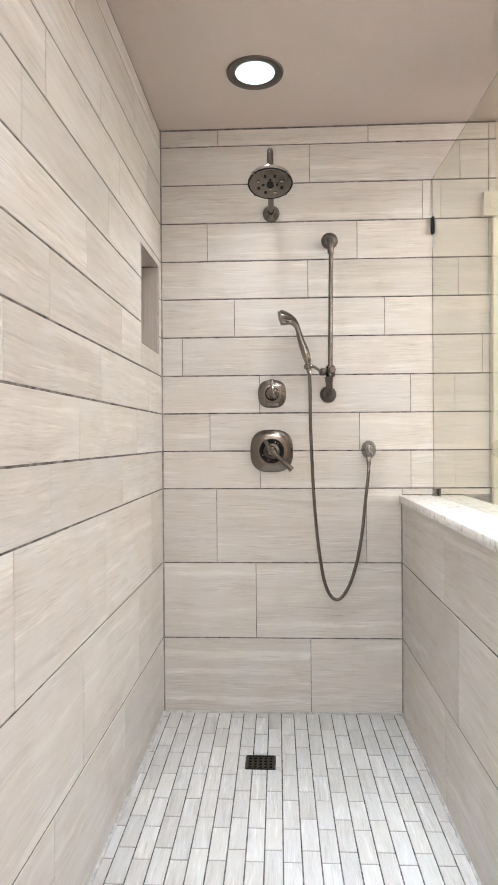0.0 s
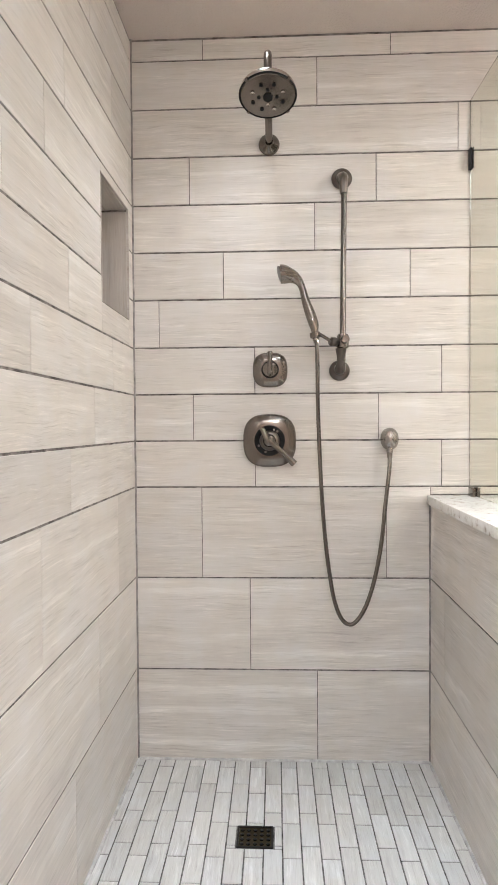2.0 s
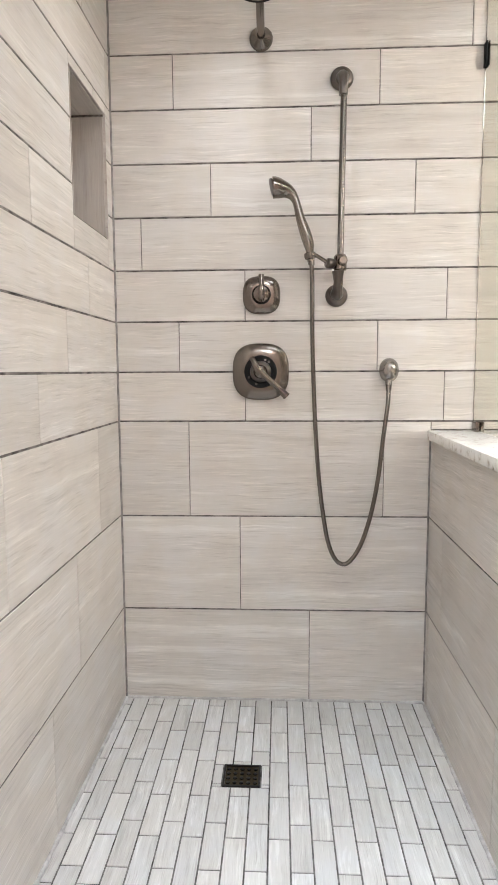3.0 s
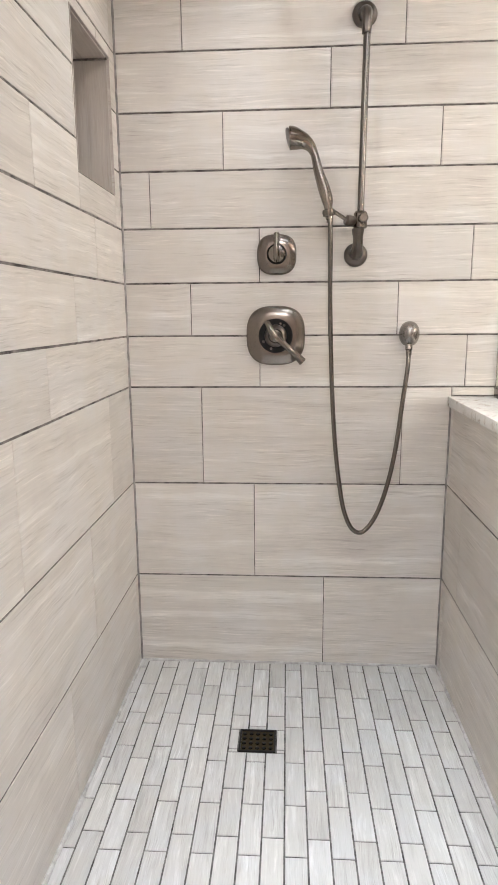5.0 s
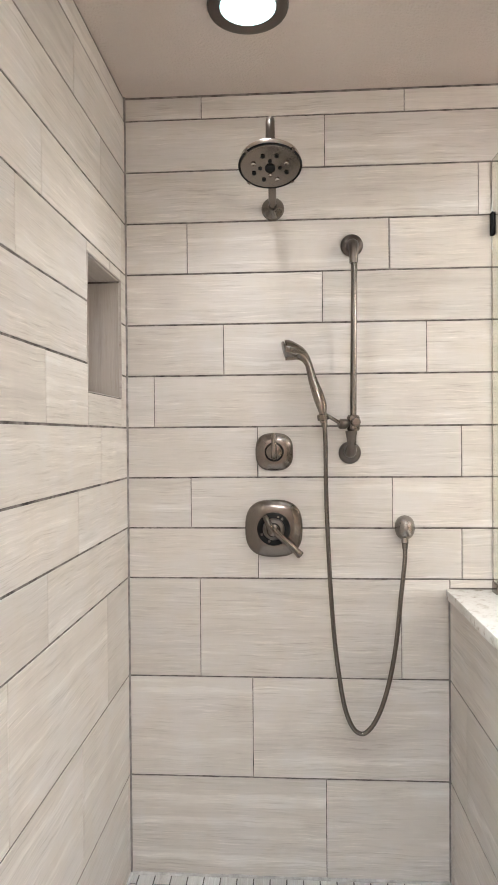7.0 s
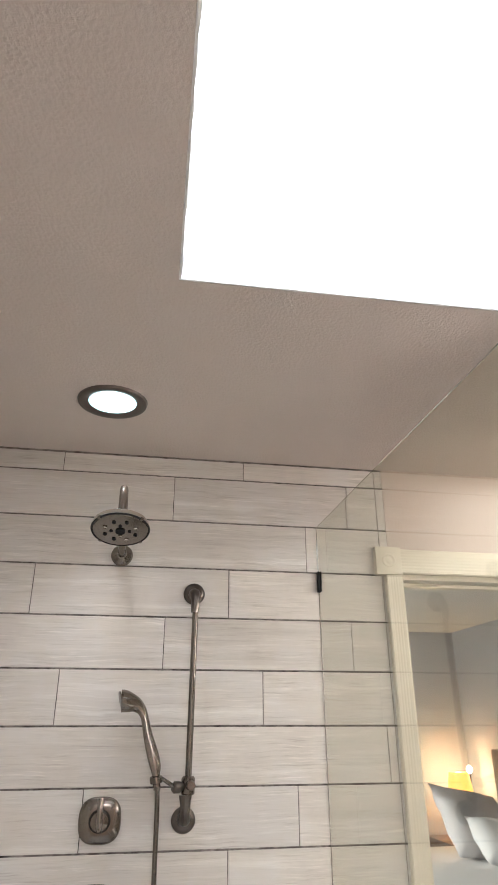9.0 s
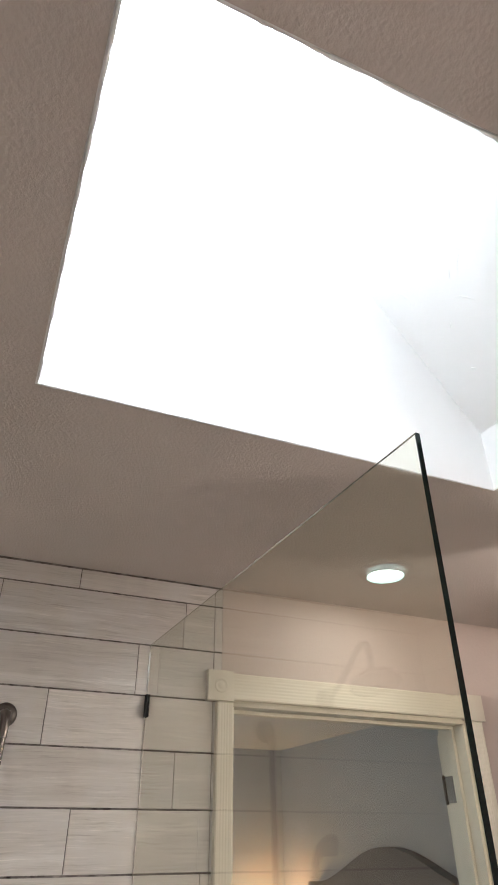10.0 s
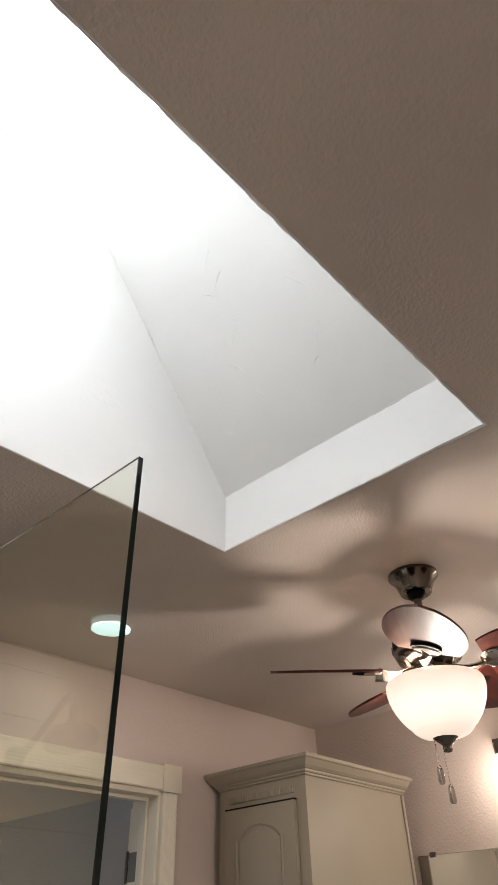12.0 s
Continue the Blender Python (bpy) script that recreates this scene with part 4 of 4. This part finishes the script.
# shades for the seen light and the two added ones
for y in VANITY:
    arm = part("socket", lathe([(0, 2.165), (0.022, 2.165), (0.026, 2.155), (0.026, 2.118), (0, 2.118)], 24, pose(3.30, y, 0)), M_NICKEL, sconce, smooth=40)
    part("stem", sweep([(3.36, y, 2.15, 0.007), (3.31, y, 2.15, 0.007)], 12), M_NICKEL, arm, smooth=40)
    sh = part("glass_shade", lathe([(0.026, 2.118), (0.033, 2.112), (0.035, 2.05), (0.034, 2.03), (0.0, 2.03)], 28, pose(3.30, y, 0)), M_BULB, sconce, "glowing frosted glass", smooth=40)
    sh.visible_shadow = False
local(sconce)

# ---- bedroom ----
# darker copy of the headboard cloth, painting the shade of the tuft dimples
M_TUFT_SHADE = painted("dimple_shade_cloth", (0.05, 0.042, 0.04), 0.9, 200.0, 0.3, 0.001, 0.1)
bed = thing("bed", "upholstered bed with white bedding against the wall", "bed", (2.7, 2.44, 0))
HB0, HB1 = 1.30, 3.585
pts = []
for k in range(41):
    u = k / 40
    w = abs(u - 0.5) * 2
    z = 1.35 + 0.245 * (0.5 + 0.5 * math.cos(math.pi * min(1, w / 0.92)))
    pts.append((HB0 + (HB1 - HB0) * u, z))
hb = part("headboard", prism([(HB0, 0.0)] + pts + [(HB1, 0.0)], "x", 3.62, 3.715), M_HEADBOARD, bed, "grey button-tufted headboard")
for r in range(3):
    for k in range(9):
        y = HB1 - 0.15 - 0.30 * k - (0.15 if r % 2 else 0)
        z = 1.24 - 0.15 * r + (0.08 if 0.3 < (y - HB0) / (HB1 - HB0) < 0.7 else 0)
        if y > HB0 + 0.1:
            part("button", lathe([(0.034, 0.0005), (0.020, 0.004), (0.012, 0.010), (0, 0.012)], 14, pose(3.620, y, z, 0, -90, 0)), M_TUFT_SHADE, hb)
bm = bmesh.new()
box(bm, 1.6, 3.62, HB0 + 0.08, HB1 - 0.02, 0.25, 0.66, 0.05)
part("mattress", bm, M_SHEET, bed, smooth=40)
part("base", boxes((1.62, 3.62, HB0 + 0.1, HB1 - 0.1, 0.0, 0.25)), M_HEADBOARD, bed)
local(bed)


def pillow(name, label, at, size, turn, mat):
    bm = bmesh.new()
    n = 14
    grid = {}
    for s in (1, -1):
        for i in range(n + 1):
            for j in range(n + 1):
                u, v = 2 * i / n - 1, 2 * j / n - 1
                edge = i in (0, n) or j in (0, n)
                if edge and s < 0:
                    grid[s, i, j] = grid[1, i, j]
                    continue
                puff = (max(0, 1 - abs(u) ** 2.6) * max(0, 1 - abs(v) ** 2.6)) ** 0.5
                wob = 0.03 * noise.noise((u * 2 + at[0] * 9, v * 2, s))
                pinch = 1 - 0.06 * (1 - abs(v)) * abs(u) - 0.06 * (1 - abs(u)) * abs(v)
                grid[s, i, j] = bm.verts.new((u * size[0] / 2 * pinch, s * (size[2] / 2 * puff + (0 if edge else wob * puff)), v * size[1] / 2 * pinch))
    for s in (1, -1):
        for i in range(n):
            for j in range(n):
                bm.faces.new((grid[s, i, j], grid[s, i + 1, j], grid[s, i + 1, j + 1], grid[s, i, j + 1]))
    ob = link_mesh(name, bm, mat, 180)
    ob.matrix_world = turn
    return tagged(ob, label, "pillow", "pillows on the bed")


pillow("pillow", "grey cotton pillow leaning on the headboard", (3.4, 3.1, 0.9), (0.74, 0.54, 0.22), pose(3.19, 3.16, 0.85, 0, 10, 22) @ pose(0, 0, 0, -34, 0, 0), M_PILLOW)
pillow("pillow", "small pale textured pillow lying in front", (3.1, 2.9, 0.8), (0.50, 0.34, 0.18), pose(3.20, 2.84, 0.78, 0, 8, 18) @ pose(0, 0, 0, -40, 0, 0), M_SHEET)
pillow("pillow", "white cotton pillow leaning on the headboard", (3.3, 2.4, 0.9), (0.75, 0.5, 0.2), pose(3.36, 2.50, 0.89, 0, 0, 90) @ pose(0, 0, 0, 18, 0, 0), M_SHEET)

stand = thing("nightstand", "dark wooden nightstand in the bedroom corner", "nightstand", (3.45, 3.9, 0))
part("top", boxes((3.2, 3.70, 3.66, 4.16, 0.62, 0.645), bevel=0.004), M_OAK, stand)
part("body", boxes((3.22, 3.69, 3.68, 4.15, 0.08, 0.62)), M_OAK, stand)
local(stand)
tl = thing("table_lamp", "bedside lamp with glowing amber shade", "table lamp", (3.45, 3.9, 0.645))
L = Matrix.Translation((3.45, 3.9, 0))
part("base", lathe([(0, 0.645), (0.07, 0.645), (0.07, 0.66), (0.03, 0.68), (0.05, 0.76), (0.045, 0.85), (0.015, 0.93), (0.012, 1.0), (0, 1.0)], 28, L), M_NICKEL_D, tl, smooth=40)
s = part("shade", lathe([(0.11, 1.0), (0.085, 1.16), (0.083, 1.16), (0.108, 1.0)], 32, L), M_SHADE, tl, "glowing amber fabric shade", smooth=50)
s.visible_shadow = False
# bright spot beside the shade, built as an extra bulb on a made-up stem
part("bulb", lathe([(0, 1.14), (0.014, 1.145), (0.026, 1.165), (0.026, 1.185), (0.014, 1.203), (0, 1.207)], 18, pose(3.60, 3.98, 0)), M_BULB, tl, "small bulb standing in for a bright spot", smooth=60)
part("gooseneck", sweep(smooth_path([(3.47, 3.92, 0.98, 0.006), (3.55, 3.95, 1.02, 0.006), (3.60, 3.98, 1.08, 0.006), (3.60, 3.98, 1.145, 0.008)], 5), 10), M_NICKEL_D, tl, smooth=50)
local(tl)

# ---- in the niche ----
# dark item of unknown kind, built as a plain bar
bar_item = thing("black_bar", "small black bar lying on the niche shelf", "bathroom item", (-0.07, -0.085, N_Z0 + 0.004))
part("bar", boxes((-0.095, -0.048, -0.092, -0.074, N_Z0 + 0.0042, N_Z0 + 0.0135), bevel=0.003), M_BLACK, bar_item, smooth=40)
part("cap", boxes((-0.049, -0.040, -0.090, -0.076, N_Z0 + 0.0042, N_Z0 + 0.0115), bevel=0.002), M_BLACK, bar_item, smooth=40)
local(bar_item)

# ---- tiles ----
tile_meshes = {}


def tile_mesh(w, h, mat, chamfer=0.0012, depth=0.006, name="tile"):
    """A tile of w by h with softened front edges: front at y = 0, facing -y, centred."""
    key = (round(w, 4), round(h, 4), mat.name)
    if key not in tile_meshes:
        bm = bmesh.new()
        rings = []
        for g, y in ((0.0, depth), (0.0, chamfer), (chamfer * 0.35, chamfer * 0.3), (chamfer, 0.0)):
            rings.append([bm.verts.new((sx * (w / 2 - g), y, sz * (h / 2 - g))) for sx, sz in ((-1, -1), (1, -1), (1, 1), (-1, 1))])
        for a, b in zip(rings, rings[1:]):
            for i in range(4):
                bm.faces.new((a[i], a[(i + 1) % 4], b[(i + 1) % 4], b[i]))
        bm.faces.new(rings[-1])
        bmesh.ops.recalc_face_normals(bm, faces=bm.faces)
        me = bpy.data.meshes.new(name)
        bm.to_mesh(me)
        bm.free()
        me.materials.append(mat)
        tile_meshes[key] = me
    return tile_meshes[key]


rng = random.Random(7)


def lay(parent, face, u0, u1, v0, v1, place, mat, gap_u=0.0025, gap_v=0.0051, rough=0.0005, name="tile"):
    """One tile over u0..u1, v0..v1 of a surface; place(u, v) gives the world point of its front."""
    w, h = u1 - u0 - gap_u, v1 - v0 - gap_v
    if w < 0.006 or h < 0.006:
        return
    ob = new(name, tile_mesh(w, h, mat, name=name))
    p = Vector(place((u0 + u1) / 2, (v0 + v1) / 2))
    out = face.to_3x3() @ Vector((0, -1, 0))
    p += out * rng.uniform(-rough, rough)
    turn = pose(0, 0, 0, rng.uniform(-0.06, 0.06), rng.uniform(-0.05, 0.05), rng.uniform(-0.06, 0.06))
    ob.matrix_world = Matrix.Translation(p) @ face @ turn
    ob.parent = parent


LEVELS = [0.0, 0.308, 0.618, 0.9225, 1.077, 1.232, 1.387, 1.545, 1.7015, 1.857, 2.0135, 2.171, 2.3285, CEIL - 0.005]
PITCH = 0.6125


def course(joint, lo, hi, pitch=PITCH):
    """The edges of one course from lo to hi with a joint at a known place."""
    k = math.ceil((lo - joint) / pitch)
    cuts = [lo]
    while joint + k * pitch < hi - 0.004:
        if joint + k * pitch > lo + 0.004:
            cuts.append(joint + k * pitch)
        k += 1
    return list(zip(cuts, cuts[1:] + [hi]))


# north wall of the shower
NORTH = (0.607, 0.384, 0.224, 0.404, 0.198, 0.404, 0.086, 0.302, 0.604, 0.192, 0.456, 0.613, 0.239)
for r, joint in enumerate(NORTH):
    z0, z1 = LEVELS[r], LEVELS[r + 1]
    end = HALF_X0 if r < 3 else 1.338
    for a, b in course(joint, -0.0008, end):
        lay(shower_wall_north, FACE_NORTH, a, b, z0, z1, lambda u, v: (u, 0.0, v), M_TILE)
    if r > 2:
        lay(shower_wall_north, FACE_NORTH, 1.338, T_END, z0, z1, lambda u, v: (u, 0.0, v), M_TILE)
lay(shower_wall_north, FACE_NORTH, HALF_X0 + 0.0006, 1.338, 0.895, 0.9225, lambda u, v: (u, 0.0, v), M_TILE)

# west wall, cut round the niche
WEST = (-0.632, -1.036, -0.825, -0.637, -0.444, -0.258, -0.634, -0.978, -0.772, -0.645, -0.243, -0.447, -0.257)
for r, joint in enumerate(WEST):
    z0, z1 = LEVELS[r], LEVELS[r + 1]
    for a, b in course(joint, -3.18, -0.0004, 0.604):
        def put(y0, y1, za, zb):
            if y1 - y0 > 0.004 and zb - za > 0.004:
                lay(wall_west, FACE_WEST, y0, y1, za, zb, lambda u, v: (0.0, u, v), M_TILE, 0.0019, 0.0054, 0.0004)
        if z1 <= N_Z0 + 0.001 or z0 >= N_Z1 - 0.001 or b <= N_Y0 or a >= N_Y1:
            put(a, b, z0, z1)
            continue
        put(a, min(b, N_Y0), z0, z1)
        put(max(a, N_Y1), b, z0, z1)
        y0, y1 = max(a, N_Y0), min(b, N_Y1)
        put(y0, y1, z0, min(z1, N_Z0))
        put(y0, y1, max(z0, N_Z1), z1)

# inside the niche, with the veins upright
turned = pose(0, 0, 0, 0, 90, 0)
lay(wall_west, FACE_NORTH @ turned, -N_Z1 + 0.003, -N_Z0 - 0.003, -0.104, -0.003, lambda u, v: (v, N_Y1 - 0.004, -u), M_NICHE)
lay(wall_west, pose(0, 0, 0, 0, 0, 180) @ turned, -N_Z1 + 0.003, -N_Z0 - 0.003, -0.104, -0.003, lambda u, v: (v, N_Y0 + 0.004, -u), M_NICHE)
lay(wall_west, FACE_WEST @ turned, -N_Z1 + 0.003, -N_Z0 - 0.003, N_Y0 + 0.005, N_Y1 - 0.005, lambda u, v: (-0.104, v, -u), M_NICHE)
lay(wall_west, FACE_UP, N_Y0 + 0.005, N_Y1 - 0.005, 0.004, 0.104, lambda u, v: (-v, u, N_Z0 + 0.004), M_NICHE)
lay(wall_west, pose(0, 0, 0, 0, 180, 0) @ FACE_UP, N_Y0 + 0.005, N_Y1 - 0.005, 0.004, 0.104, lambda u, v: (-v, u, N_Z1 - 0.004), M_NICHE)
niche_trim = thing("trim_niche", "thin grey metal edge round the niche", "niche trim", kind="structure")
niche_trim.rotation_euler.z = -WEST_TURN
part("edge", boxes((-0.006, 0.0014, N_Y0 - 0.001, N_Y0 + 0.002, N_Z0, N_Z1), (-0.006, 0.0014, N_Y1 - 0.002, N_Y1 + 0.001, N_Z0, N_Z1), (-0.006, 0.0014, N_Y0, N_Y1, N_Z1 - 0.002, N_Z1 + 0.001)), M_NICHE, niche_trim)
# dark strip drawn where the niche's top corner lies in shadow
part("caulk", boxes((-0.103, -0.004, N_Y1 - 0.0075, N_Y1 - 0.0045, N_Z1 - 0.009, N_Z1 - 0.0045)), M_GROUT, niche_trim, "dark strip painting the shadow gap")

# shower face of the half wall
for r, joint in enumerate((-0.648, -0.787, -0.642)):
    for a, b in course(joint, HALF_END + 0.002, -0.0025):
        lay(half_wall, FACE_HALF, -b, -a, LEVELS[r], min(LEVELS[r + 1], 0.862), lambda u, v: (HALF_X0, -u, v), M_TILE)

# mosaic sticks: the near stretch as pieces, the rest joined
MP, ML = 0.0508, 0.144
DR = (0.358, 0.461, -0.442, -0.348)
rest = bmesh.new()
for k in range(-1, 20):
    x0, x1 = 0.0268 + MP * k, 0.0268 + MP * (k + 1)
    x0, x1 = max(x0, -0.016), min(x1, HALF_X0)
    if x1 - x0 < 0.008:
        continue
    for a, b in course(-0.045 if k % 2 else -0.141, -2.88, -0.003, ML):
        if b < -1.5:
            box(rest, x0 + 0.0013, x1 - 0.0013, a + 0.0013, b - 0.0013, -0.004, 0.0)
            continue
        pieces = [(x0, x1, a, b)]
        if x1 > DR[0] and x0 < DR[1] and b > DR[2] and a < DR[3]:
            pieces = [(x0, x1, max(a, DR[3]), b), (x0, x1, a, min(b, DR[2])), (x0, min(x1, DR[0]), max(a, DR[2]), min(b, DR[3])), (max(x0, DR[1]), x1, max(a, DR[2]), min(b, DR[3]))]
        for p, q, c, d in pieces:
            if q - p > 0.009 and d - c > 0.009:
                # the piece's own long side runs along y
                lay(floor_shower, FACE_UP, c, d, -q, -p, lambda u, v: (-v, u, 0.0), M_MOSAIC, 0.0034, 0.0040, 0.0004)
tagged(part("mosaic_field", rest, M_MOSAIC, floor_shower), kind="stuff")

# caulk in the corners of the shower
M_CAULK = grouted("grey_caulk", (0.16, 0.148, 0.138), (0.33, 0.31, 0.295))
caulk = thing("trim_caulk", "thin grey caulk bead in the shower corners", "caulk", kind="structure")
part("bead", sweep([(0.0012, -0.0012, 0.0, 0.0042), (0.0012, -0.0012, CEIL, 0.0042)], 8), M_CAULK, caulk, smooth=60)
part("bead", sweep([(HALF_X0 - 0.0008, -0.0008, 0.0, 0.0038), (HALF_X0 - 0.0008, -0.0008, 0.8635, 0.0038)], 8), M_CAULK, caulk, smooth=60)
M_CAULK_PALE = grouted("pale_caulk", (0.34, 0.33, 0.32), (0.56, 0.55, 0.54))
rough_line = random.Random(11)
for p, q in (((0.0, -0.001), (HALF_X0, -0.001)), ((HALF_X0 - 0.001, 0.0), (HALF_X0 - 0.001, HALF_END)), ((0.002, 0.0), (-0.018, -2.0))):
    steps = int(math.dist(p, q) / 0.02)
    rows = [(p[0] + (q[0] - p[0]) * i / steps, p[1] + (q[1] - p[1]) * i / steps, 0.0, 0.0058 + rough_line.uniform(-0.0013, 0.0016)) for i in range(steps + 1)]
    part("floor_bead", sweep(rows, 8), M_CAULK_PALE, caulk, "pale uneven caulk along the floor", smooth=60)
